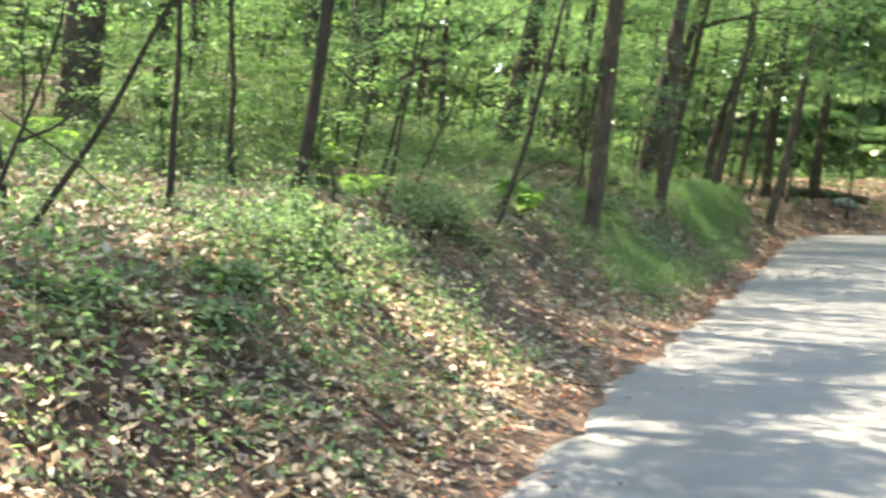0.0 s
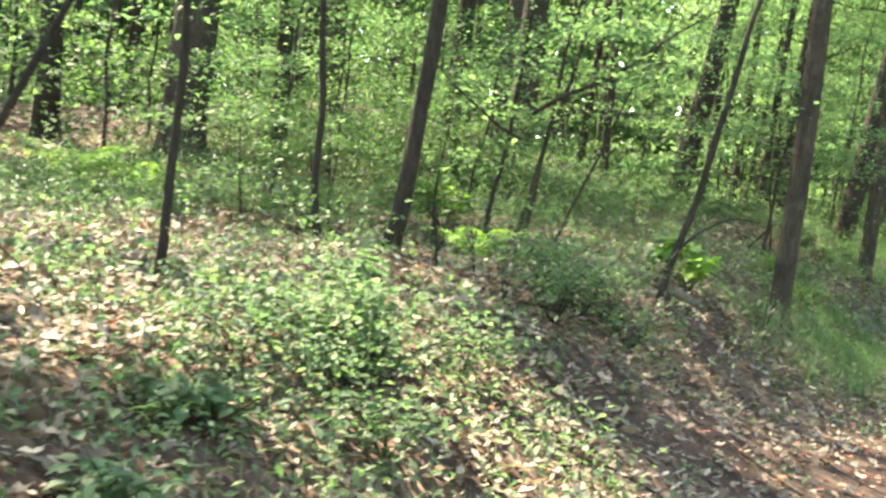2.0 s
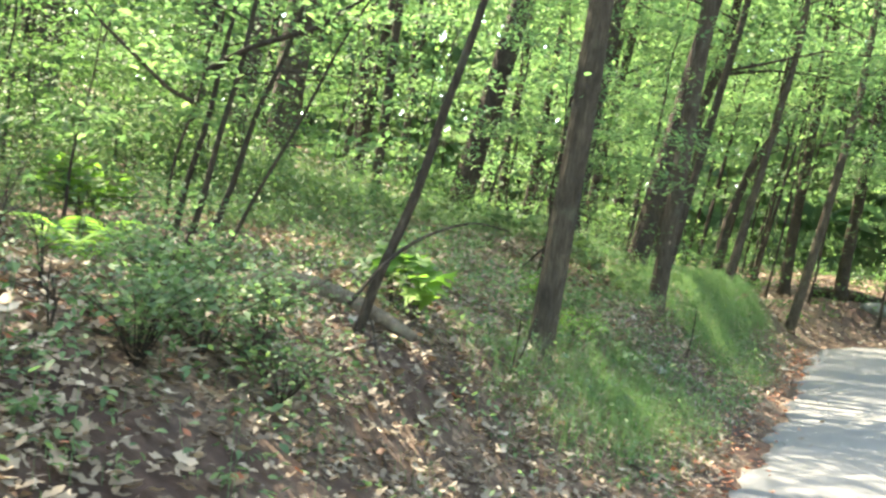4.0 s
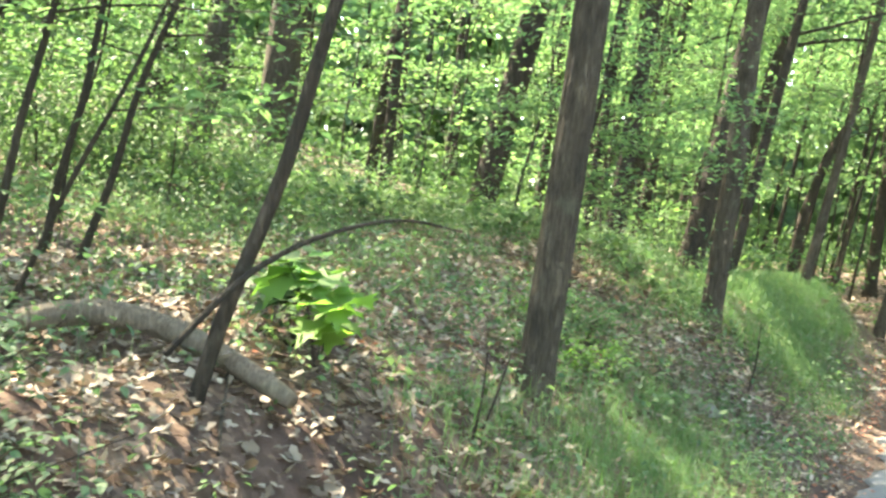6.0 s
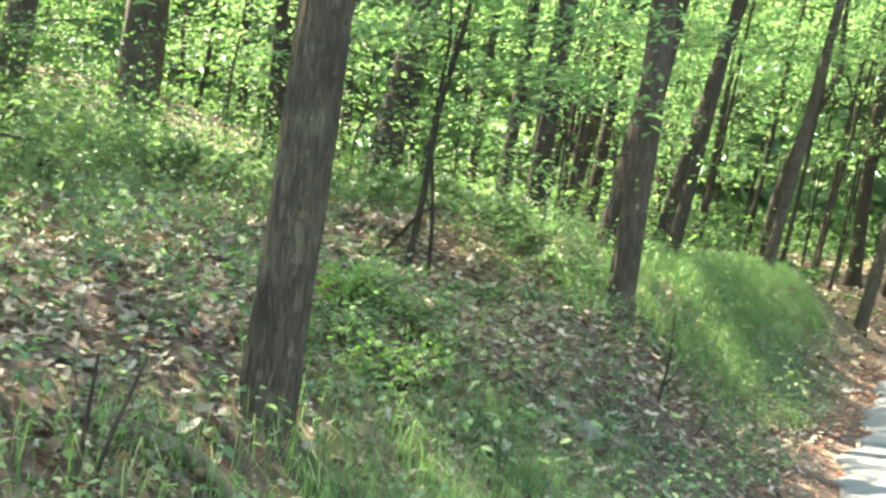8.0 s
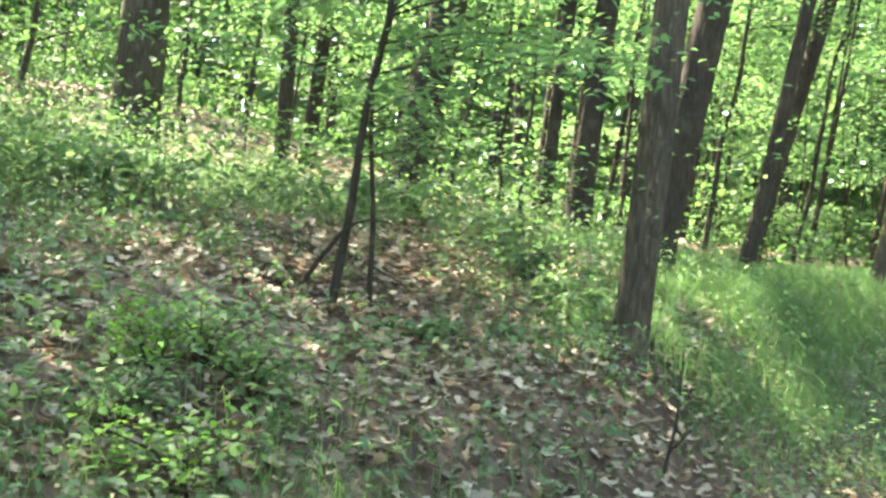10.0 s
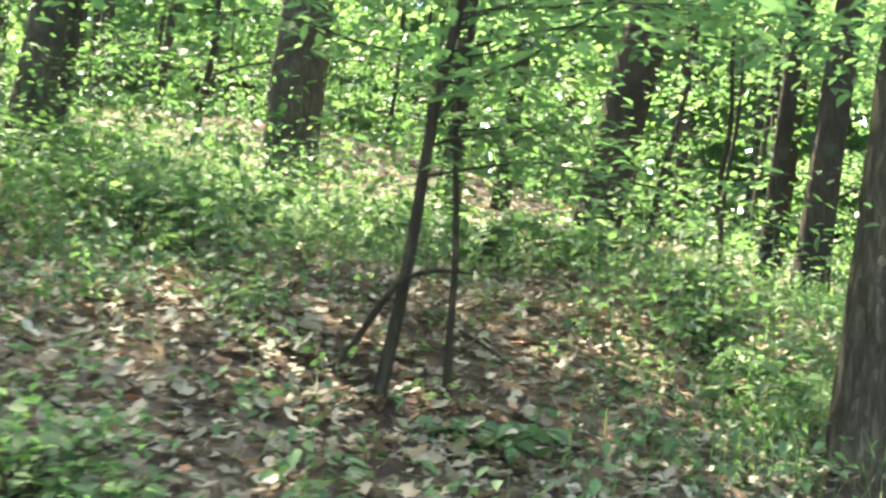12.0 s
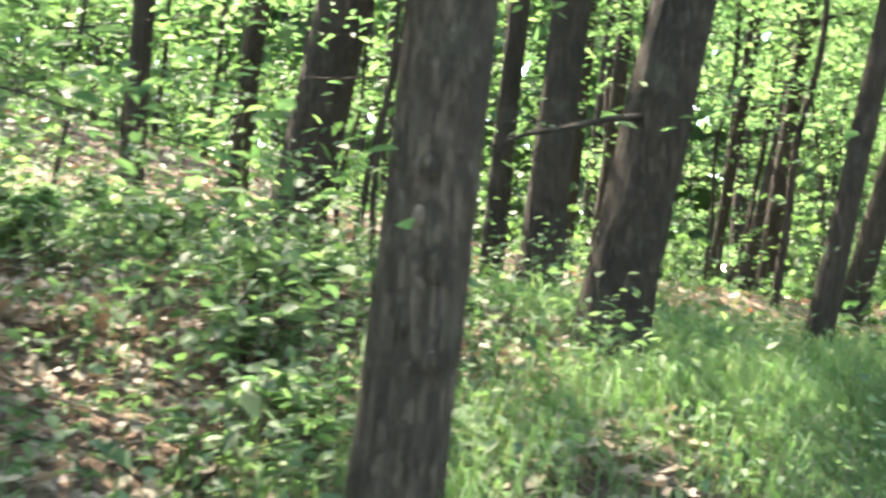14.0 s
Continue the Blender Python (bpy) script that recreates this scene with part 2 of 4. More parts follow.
def tube(points, radii, seg=8, furrow=0.0, seed=0):
    """A tapered tube along points; furrow: depth of the bark's ridges as a share of the radius."""
    P = np.asarray(points, float)
    n = len(P)
    T = np.gradient(P, axis=0)
    T /= np.linalg.norm(T, axis=1)[:, None] + 1e-9
    ref = np.array([1.0, 0, 0]) if abs(T[:, 0]).mean() < 0.8 else np.array([0, 1.0, 0])
    U = np.cross(T, ref)
    U /= np.linalg.norm(U, axis=1)[:, None] + 1e-9
    V = np.cross(T, U)
    a = np.linspace(0, 2 * np.pi, seg, endpoint=False)
    R = np.asarray(radii, float)[:, None] * np.ones(seg)[None]
    if furrow:
        s = np.arange(n)[:, None] * (np.linalg.norm(P[-1] - P[0]) / n)
        A = a[None]
        w = (np.sin(A * 9 + 1.6 * np.sin(s * 3.1 + seed) + seed) + 0.7 * np.sin(A * 15 - 1.1 * np.sin(s * 5.3 + 2 * seed) + 2 * seed)
             + 0.6 * np.sin(A * 4 + s * 1.3 + seed) + 0.5 * np.sin(s * 17 + 3 * np.sin(A * 5)))
        w = w + 1.3 * np.sin(A * 23 + 2.5 * np.sin(s * 8.0 + A * 2 + seed)) * np.sin(s * 9 + 3 * A + seed) + 0.9 * np.sin(A * 2 + s * 2.3) * np.sin(s * 4.1 + seed)
        R = R * (1 + furrow * w)
    V3 = P[:, None] + R[..., None] * (np.cos(a)[None, :, None] * U[:, None] + np.sin(a)[None, :, None] * V[:, None])
    verts = V3.reshape(-1, 3)
    i, j = np.meshgrid(np.arange(n - 1), np.arange(seg), indexing="ij")
    q = np.stack([i * seg + j, i * seg + (j + 1) % seg, (i + 1) * seg + (j + 1) % seg, (i + 1) * seg + j], -1).reshape(-1, 4)
    tris = np.concatenate([q[:, :3], q[:, [0, 2, 3]]])
    verts = np.concatenate([verts, P[:1], P[-1:]])
    k = np.arange(seg)
    cap0 = np.stack([np.full(seg, n * seg), (k + 1) % seg, k], -1)
    cap1 = np.stack([np.full(seg, n * seg + 1), (n - 1) * seg + k, (n - 1) * seg + (k + 1) % seg], -1)
    return verts, np.concatenate([tris, cap0, cap1])


def joined(pieces):
    vs, fs, off = [], [], 0
    for v, f in pieces:
        vs.append(v)
        fs.append(np.asarray(f) + off)
        off += len(v)
    return np.concatenate(vs), np.concatenate(fs)


# leaf outlines: along y from the stalk, x to the sides, z the fold
DIAMOND = (np.array([[0, 0, 0], [0.36, 0.45, 0.07], [0, 1, -0.1], [-0.36, 0.45, 0.07]]), np.array([[0, 1, 2], [0, 2, 3]]))
OVAL = (np.array([[0, 0, 0], [0.26, 0.22, 0.05], [0.34, 0.55, 0.06], [0, 1, -0.14], [-0.34, 0.55, 0.06], [-0.26, 0.22, 0.05], [0, 0.5, -0.02]]),
        np.array([[6, 0, 1], [6, 1, 2], [6, 2, 3], [6, 3, 4], [6, 4, 5], [6, 5, 0]]))
LOBED = (np.array([[0, 0, 0], [0.16, 0.16, 0.0], [0.5, 0.34, 0.06], [0.22, 0.5, 0.02], [0.34, 0.74, 0.04], [0.1, 0.74, 0.0], [0, 1, -0.12],
                   [-0.1, 0.74, 0.0], [-0.34, 0.74, 0.04], [-0.22, 0.5, 0.02], [-0.5, 0.34, 0.06], [-0.16, 0.16, 0.0]]),
         np.array([[0, 1, 11], [1, 2, 3], [1, 3, 11], [3, 9, 11], [3, 4, 5], [3, 5, 9], [5, 6, 7], [5, 7, 9], [7, 8, 9], [9, 10, 11]]))
CURLED = (np.array([[0, 0, 0.06], [0.3, 0.3, 0.16], [0.2, 0.55, 0.1], [0.26, 0.8, 0.17], [0, 1.0, 0.22], [-0.24, 0.78, 0.12], [-0.17, 0.5, 0.07], [-0.32, 0.28, 0.18], [0, 0.5, 0.0]]),
          np.array([[8, 0, 1], [8, 1, 2], [8, 2, 3], [8, 3, 4], [8, 4, 5], [8, 5, 6], [8, 6, 7], [8, 7, 0]]))

LEAF4 = (np.array([[0, 0, 0], [0.25, 0.3, 0.05], [0.22, 0.62, 0.04], [0, 1, -0.12], [-0.22, 0.62, 0.04], [-0.25, 0.3, 0.05]]), np.array([[0, 1, 2], [0, 2, 3], [0, 3, 4], [0, 4, 5]]))
CURL4 = (np.array([[0, 0, 0.05], [0.34, 0.42, 0.15], [0.05, 1.0, 0.2], [-0.3, 0.5, 0.12], [0, 0.5, 0.0]]), np.array([[4, 0, 1], [4, 1, 2], [4, 2, 3], [4, 3, 0]]))
OAK = (np.array([[0, 0, 0.04], [0.17, 0.3, 0.12], [0.1, 0.48, 0.04], [0.24, 0.72, 0.16], [0, 1.0, 0.2], [-0.22, 0.68, 0.1], [-0.1, 0.5, 0.03], [-0.19, 0.27, 0.13]]),
       np.array([[0, 1, 7], [1, 2, 6], [1, 6, 7], [2, 3, 5], [2, 5, 6], [3, 4, 5]]))


def leaves(rng, at, size, template=DIAMOND, tilt=0.5, point=None):
    """Leaves at the places given; tilt: how far their faces lean from level; point: way they point, else any."""
    at = np.asarray(at, float)
    n = len(at)
    tv, tf = template
    yaw = rng.uniform(0, 2 * np.pi, n) if point is None else point + rng.normal(0, 0.5, n)
    pit, rol = rng.normal(-0.15, tilt, n), rng.normal(0, tilt, n)
    cy, sy, cp, sp, cr, sr = np.cos(yaw), np.sin(yaw), np.cos(pit), np.sin(pit), np.cos(rol), np.sin(rol)
    one, zero = np.ones(n), np.zeros(n)
    Ry = np.stack([np.stack([cr, zero, sr], -1), np.stack([zero, one, zero], -1), np.stack([-sr, zero, cr], -1)], 1)
    Rx = np.stack([np.stack([one, zero, zero], -1), np.stack([zero, cp, -sp], -1), np.stack([zero, sp, cp], -1)], 1)
    Rz = np.stack([np.stack([cy, -sy, zero], -1), np.stack([sy, cy, zero], -1), np.stack([zero, zero, one], -1)], 1)
    M = Rz @ Rx @ Ry
    s = np.broadcast_to(np.asarray(size, float), (n,)) * rng.uniform(0.7, 1.3, n)
    wide = rng.uniform(0.75, 1.2, n)
    L = tv[None] * np.stack([s * wide, s, s], -1)[:, None]
    v = at[:, None] + np.einsum("nij,nkj->nki", M, L)
    f = tf[None] + (np.arange(n) * len(tv))[:, None, None]
    return v.reshape(-1, 3), f.reshape(-1, 3)


# ---- ground and road ----
def spread(lo, hi, fine_lo, fine_hi, step, growth=1.22):
    mid_ = list(np.arange(fine_lo, fine_hi + 1e-6, step))
    s, v, left = step, fine_lo, []
    while v > lo:
        s *= growth
        v -= s
        left.append(max(v, lo))
    s, v, right = step, fine_hi, []
    while v < hi:
        s *= growth
        v += s
        right.append(min(v, hi))
    return np.array(left[::-1] + mid_ + right)


gx, gy = spread(-600, 600, -9, 13, 0.17), spread(-600, 600, -2, 39, 0.19)
GX, GY = np.meshgrid(gx, gy)
GZ = ground_z(GX, GY)
ni_, nj_ = GX.shape
ii, jj = np.meshgrid(np.arange(ni_ - 1), np.arange(nj_ - 1), indexing="ij")
quads = np.stack([ii * nj_ + jj, ii * nj_ + jj + 1, (ii + 1) * nj_ + jj + 1, (ii + 1) * nj_ + jj], -1).reshape(-1, 4)
ground = mesh_ob("ground", np.stack([GX, GY, GZ], -1).reshape(-1, 3), quads, SOIL)
tagged(ground, "dark brown forest soil rising in a bank beside the road", "ground", kind="structure")

# road: a worn strip with a ragged edge, following the plan's curve
seg_len = np.hypot(np.diff(EDGE_X), np.diff(EDGE_Y))
s_at = np.concatenate([[0], np.cumsum(seg_len)])
ss = np.unique(np.concatenate([np.linspace(0, s_at[2], 60), np.arange(s_at[2], s_at[-2], 0.16), np.linspace(s_at[-2], s_at[-1], 60)]))
ex, ey = np.interp(ss, s_at, EDGE_X), np.interp(ss, s_at, EDGE_Y)
ker = np.ones(9) / 9
exs, eys = np.convolve(np.pad(ex, 4, "edge"), ker, "valid"), np.convolve(np.pad(ey, 4, "edge"), ker, "valid")
tx, ty = np.gradient(exs), np.gradient(eys)
tl = np.hypot(tx, ty)
nx, ny = ty / tl, -tx / tl
rag = 0.05 * np.sin(ss * 2.1) + 0.04 * np.sin(ss * 5.7 + 1) + 0.025 * np.sin(ss * 13.0)
rows_ = []
for off, z in ((0.0, -0.05), (0.0, -0.012), (0.06, 0.0), (1.0, 0.02), (2.1, 0.035), (3.2, 0.02), (ROAD_W - 0.06, 0.0), (ROAD_W, -0.012), (ROAD_W, -0.05)):
    w = off + (rag if off < 0.5 else (-rag if off > 3.5 else 0))
    rows_.append(np.stack([exs + nx * w, eys + ny * w, np.full(len(ss), z)], -1))
RV = np.stack(rows_, 1)
m_, k_ = RV.shape[:2]
ii, jj = np.meshgrid(np.arange(m_ - 1), np.arange(k_ - 1), indexing="ij")
rq = np.stack([ii * k_ + jj, ii * k_ + jj + 1, (ii + 1) * k_ + jj + 1, (ii + 1) * k_ + jj], -1).reshape(-1, 4)[:, ::-1]
road = mesh_ob("road", RV.reshape(-1, 3), rq, ASPHALT)
tagged(road, "narrow grey asphalt road with ragged edges through the wood", "road", kind="structure")


# ---- trees ----
def stem_line(base, lean, height, bend=0.0, seed=0, n=26, rise=None, wiggle=0.0):
    """Places up a stem from base; lean: metres sideways per metre of height."""
    h = np.linspace(0, 1, n) * height
    r = np.random.default_rng(seed)
    p1, p2 = r.uniform(0, 6, 2)
    bow = bend * (np.sin(h * 0.55 + p1) - np.sin(p1)), bend * (np.sin(h * 0.5 + p2) - np.sin(p2))
    bow = tuple(w + wiggle * (np.sin(h * 2.9 + q) - np.sin(q) + 0.5 * np.sin(h * 6.1 + 2 * q) - 0.5 * np.sin(2 * q)) for w, q in zip(bow, (p1, p2)))
    ease = h if rise is None else np.where(h < rise, h, rise + (h - rise) * 0.45)
    return np.stack([base[0] + lean[0] * ease + bow[0], base[1] + lean[1] * ease + bow[1], base[2] + h], -1)


def crown_leaves(rng, tips, per, reach, size, template, flat=0.45, tilt=0.5):
    at = []
    for p in tips:
        o = rng.normal(0, 1, (per, 3)) * np.array([reach, reach, reach * flat])
        at.append(np.asarray(p) + o)
    return leaves(rng, np.concatenate(at), size, template, tilt)


def limb_line(rng, start, way, up, length, n=7):
    t = np.linspace(0, 1, n)[:, None]
    d = np.array([math.cos(way), math.sin(way), up])
    d /= np.linalg.norm(d)
    sag = np.array([0, 0, -0.18 * length]) * t ** 2
    wob = np.cumsum(rng.normal(0, 0.035 * length, (n, 3)), axis=0) * t
    return np.asarray(start) + d * length * t + sag + wob


def tree(name, label, base, lean, diam, height, seed, bark=None, leaf=None, first=0.4, limbs=7, reach=2.6, size=0.26, per=26, seg=14, furrow=0.02,
         bend=0.05, rise=None, flare=0.35, group="", category="tree", rings=26, template=DIAMOND, flat=0.45, up=0.45, twigs=3, far=False, wiggle=0.0, tilt=0.5):
    """A tree: trunk, limbs and a crown of leaves. Its base lies at the origin of its Empty."""
    rng = np.random.default_rng(seed)
    root = thing(name, base, label, category, group)
    line = stem_line((0, 0, -0.12), lean, height, bend, seed, rings, rise, wiggle)
    h = np.linspace(0, 1, rings)
    rad = diam / 2 * (1 - 0.82 * h ** 1.15) * (1 + flare * np.exp(-h * height / 0.22))
    v, f = tube(line, rad, seg, furrow, seed)
    mesh_ob("trunk", v, f, bark or BARK, root)
    tips = []
    for k in range(limbs):
        q = first + (1 - first) * (k + 0.5) / limbs
        i = min(int(q * (rings - 1)), rings - 2)
        length = reach * (1.15 - 0.6 * q) * rng.uniform(0.75, 1.25)
        way = k * 2.4 + rng.uniform(-0.5, 0.5)
        ll = limb_line(rng, line[i], way, up + 0.4 * q * rng.uniform(0.4, 1.4), length)
        r0 = rad[i] * 0.42
        pieces = [tube(ll, np.linspace(r0, r0 * 0.2, len(ll)), 4 if far else 6)]
        for _ in range(twigs):
            j = int(rng.integers(2, len(ll)))
            tw = limb_line(rng, ll[min(j, len(ll) - 1)], way + rng.uniform(-1.1, 1.1), rng.uniform(-0.1, 0.5), length * rng.uniform(0.3, 0.55), 4)
            pieces.append(tube(tw, np.linspace(r0 * 0.3, r0 * 0.08, 4), 3))
            tips += [tw[-1], tw[2]]
        tips += [ll[-1], ll[-2], ll[len(ll) // 2]]
        mesh_ob("limb", *joined(pieces), bark or BARK, root)
    tips.append(line[-1])
    v, f = crown_leaves(rng, tips, per, reach * 0.17, size, template, flat, tilt)
    mesh_ob("crown", v, f, leaf or GREEN, root)
    return root


def on_ground(x, y, sink=0.0):
    return (x, y, gz(x, y) - sink)


TALL = dict(first=0.42, limbs=9, reach=3.6, size=0.13, per=30, twigs=3)
LOW = dict(first=0.24, limbs=13, reach=3.0, size=0.095, per=38, twigs=3, leaf=BRIGHT, flat=0.25, tilt=0.3, up=0.3)
# trunks beside the walk: label, place, lean, diameter, height
tree("tree", "grey-brown furrowed trunk leaning from a grassy bank by the road", on_ground(1.79, 15.33), (0.08, 0.014), 0.205, 15, 11, seg=64, rings=220, furrow=0.022, rise=4, flare=0.12, **TALL)
scarred = tree("tree", "straight grey-brown trunk with a pale scar above the bank", on_ground(3.34, 19.42), (0.10, 0.0), 0.186, 15.5, 12, seg=64, rings=260, furrow=0.024, rise=4, flare=0.15, **TALL)
flared = tree("tree", "leaning dark trunk with a flared foot in grass", on_ground(3.40, 21.68), (0.175, 0.015), 0.25, 15, 13, BARK_DARK, seg=56, rings=180, furrow=0.024, rise=4, flare=0.45, **TALL)
tree("tree", "stout dark oak trunk leaning over the undergrowth", on_ground(1.05, 24.1), (0.19, 0.02), 0.36, 17, 14, BARK_DARK, seg=26, rings=70, furrow=0.02, rise=3.5, flare=0.25, **{**TALL, "per": 8, "first": 0.5})
tree("tree", "dark trunk with a wide foot among sunlit grass", on_ground(2.74, 23.55), (0.10, 0.007), 0.22, 14, 15, BARK_DARK, seg=22, rings=50, rise=4, flare=0.6, **{**TALL, "per": 8, "first": 0.5})
tree("tree", "slim dark trunk beside a wider one", on_ground(2.42, 23.8), (0.11, 0.0), 0.13, 12, 16, BARK_DARK, seg=16, rings=40, rise=4, **{**TALL, "per": 8, "first": 0.5})
tree("tree", "broad grey oak trunk with a dark hollow foot", on_ground(-5.25, 17.77), (0.05, 0.029), 0.58, 22, 17, seg=30, rings=80, furrow=0.02, rise=4, flare=0.25, **{**TALL, "per": 26, "first": 0.6})
tree("tree", "broad shaded oak trunk on the rising slope", on_ground(-1.6, 24.2), (0.09, 0.01), 0.47, 18, 18, seg=28, rings=70, furrow=0.02, rise=4, flare=0.25, **{**TALL, "per": 13, "first": 0.5})
tree("tree", "grey trunk behind dense green undergrowth", on_ground(-1.75, 21.1), (0.13, 0.05), 0.26, 15, 19, seg=18, rings=40, rise=3.5, **{**TALL, "per": 30, "first": 0.3})
tree("tree", "slender trunk on the sunlit slope", on_ground(-0.14, 24.3), (0.06, 0.014), 0.15, 13, 20, BARK_DARK, seg=14, rings=40, rise=4, **{**TALL, "per": 8, "first": 0.5})
tree("tree", "slender dark trunk on the slope", on_ground(-0.65, 26.9), (0.10, 0.0), 0.17, 14, 21, BARK_DARK, seg=14, rings=36, rise=4, **{**TALL, "per": 26, "first": 0.5})
tree("tree", "tall dark pole trunk at the top of the grassy bank", on_ground(4.14, 23.6), (0.22, 0.0), 0.13, 12, 22, BARK_DARK, seg=12, rings=36, rise=4, **LOW)
tree("tree", "leaning pole trunk at the wood's edge", on_ground(4.4, 27.0), (0.26, 0.05), 0.20, 13, 23, BARK_DARK, seg=12, rings=36, rise=4, **LOW)
tree("tree", "thin leaning pole trunk at the wood's edge", on_ground(5.6, 26.2), (0.23, 0.03), 0.14, 12, 24, seg=12, rings=36, rise=4, **{**LOW, "first": 0.4})
tree("tree", "leaning pale-edged trunk by the road bend", on_ground(8.4, 32.3), (0.22, 0.0), 0.22, 14, 25, seg=12, rings=36, rise=5, **{**LOW, "first": 0.4})
tree("tree", "dark upright trunk at the road bend", on_ground(9.6, 37.4), (0.09, 0.0), 0.30, 15, 26, BARK_DARK, seg=12, rings=36, **LOW)
tree("tree", "dark trunk standing past the road bend", on_ground(11.2, 38.0), (0.09, 0.0), 0.34, 15, 27, BARK_DARK, seg=12, rings=36, **LOW)
tree("tree", "slim trunk among leafy saplings", on_ground(-4.3, 18.9), (-0.02, 0.01), 0.22, 20, 28, BARK_DARK, seg=12, rings=40, **{**TALL, "per": 40, "first": 0.62})
tree("tree", "dark trunk deep among green leaves", on_ground(-2.6, 22.3), (0.12, 0.03), 0.30, 15, 30, BARK_DARK, seg=14, rings=36, **{**TALL, "per": 20})
tree("tree", "crowded slim trunk behind the clearing", on_ground(1.85, 28.9), (0.06, 0.0), 0.15, 14, 31, BARK_DARK, seg=12, rings=36, **TALL)
tree("tree", "slim trunk behind the clearing", on_ground(2.3, 28.0), (0.11, 0.0), 0.15, 14, 32, BARK_DARK, seg=12, rings=36, **TALL)
tree("tree", "dark pole trunk past the grass", on_ground(3.65, 30.5), (0.16, 0.0), 0.20, 14, 33, BARK_DARK, seg=12, rings=36, rise=5, **LOW)
tree("tree", "dark pole trunk in the far shade", on_ground(3.3, 32.4), (0.2, 0.0), 0.24, 14, 34, BARK_DARK, seg=12, rings=36, rise=5, **LOW)

# two trees added past the view's left edge, their crowns shade the slope
tree("tree", "grey tree added outside the view to shade the slope", on_ground(-4.4, 22.0), (0.03, 0.0), 0.34, 16, 36, seg=16, rings=40, **{**TALL, "per": 64, "reach": 3.2, "first": 0.5})
tree("tree", "dark tree added up the slope for the shade of its crown", on_ground(-5.6, 24.4), (0.12, 0.02), 0.28, 15, 37, BARK_DARK, seg=14, rings=36, **{**TALL, "per": 60, "reach": 2.6, "first": 0.5})

# trees added out of view beside the first steps, whose crowns shade road and bank
for x, y, s, lean, per, reach in ((-3.9, 4.2, 41, 0.06, 44, 2.7), (-10.1, 9.8, 42, 0.33, 30, 2.0), (-5.5, 10.0, 43, 0.37, 170, 2.3), (-7.8, 12.9, 44, 0.44, 110, 1.5), (-4.4, 0.5, 45, 0.06, 64, 2.7)):
    tree("tree", "unseen tree added to shade the road and bank", on_ground(x, y), (lean, lean * 0.2), 0.28, 15, s, seg=12, rings=24, **{**TALL, "first": 0.54, "per": per, "reach": reach})


# saplings with thin stems and flat sprays of leaves
def sapling(label, x, y, lean, diam, height, seed, leaf=None, **kw):
    opt = dict(bark=BARK_THIN, leaf=leaf or BRIGHT, first=0.35, limbs=9, reach=1.35, size=0.07, per=20, seg=8, furrow=0.0, bend=0.05, flare=0.3,
               template=LEAF4, flat=0.2, up=0.12, twigs=3, category="sapling", rings=34, wiggle=0.018, tilt=0.27)
    opt.update(kw)
    return tree("sapling", label, on_ground(x, y), lean, diam, height, seed, **opt)


sapling("dark leaning young trunk among yellow-green leaves", -1.4, 11.52, (0.13, 0.045), 0.12, 12.5, 51, bark=BARK_DARK, seg=14, first=0.24, reach=2.4, per=32, limbs=16)
sapling("upright thin grey sapling in leaf litter", -2.05, 12.2, (-0.02, 0.014), 0.06, 5.5, 52, limbs=9, first=0.45, per=7)
sapling("slanting young stem at the wood's edge", -1.98, 4.68, (0.2, 0.05), 0.046, 4.4, 69, first=0.5, bark=BARK_DARK, wiggle=0.008)
sapling("thin upright sapling with sparse leaves", -1.87, 8.34, (0.04, 0.027), 0.05, 5.2, 53, first=0.45, per=5)
sapling("thin grey sapling rising from dead leaves", -2.46, 7.08, (-0.08, 0.0), 0.038, 4.2, 54, first=0.45)
sapling("leaning smooth sapling lit along its stem", -2.24, 6.54, (0.52, 0.12), 0.04, 3.0, 55, first=0.5, limbs=6, reach=0.9)
sapling("dark slender sapling leaning strongly by the fallen log", 0.55, 12.86, (0.26, 0.03), 0.06, 6.2, 56, bark=BARK_DARK, first=0.5, reach=1.6, flare=0.15)
sapling("thin sapling with a kinked stem in sunlit litter", -1.17, 15.82, (0.16, 0.02), 0.054, 4.6, 57, per=9)
sapling("thin slanting sapling in sunlit litter", -0.85, 15.46, (0.30, 0.027), 0.052, 4.0, 58, per=9)
forked = sapling("slender forked sapling leaning over dead leaves", 1.96, 18.56, (0.18, 0.05), 0.044, 5.0, 60, bark=BARK_DARK, first=0.28, reach=1.3, per=30, limbs=14, leaf=BRIGHT, size=0.06)
wavy = sapling("thin wavy sapling beside a forked one", 2.1, 18.87, (0.02, -0.01), 0.028, 4.2, 61, bark=BARK_DARK, first=0.28, reach=1.2, per=26, bend=0.03, size=0.06, wiggle=0.03)
sapling("sapling holding flat sprays of pale leaves", 2.5, 21.7, (0.05, 0.0), 0.03, 2.6, 62, first=0.25, limbs=8, reach=1.2, per=6)
sapling("low leafy sapling with bright yellow-green leaves", -1.4, 13.6, (0.1, 0.0), 0.03, 1.6, 63, first=0.2, limbs=7, reach=0.9, per=10)
twiggy = sapling("thin twiggy sapling in the green thicket", -0.7, 13.75, (0.17, 0.04), 0.045, 3.8, 64, per=12)
sapling("slanting twiggy sapling in the green thicket", -0.5, 13.5, (0.45, 0.04), 0.03, 2.6, 65, limbs=6, reach=0.9, per=9)
sapling("thin dark sapling leaning in the glade", 0.35, 22.6, (0.12, 0.0), 0.03, 3.4, 66, per=8)
sapling("thin sapling on the sunlit slope", -0.9, 25.4, (0.12, 0.0), 0.035, 4.4, 67)
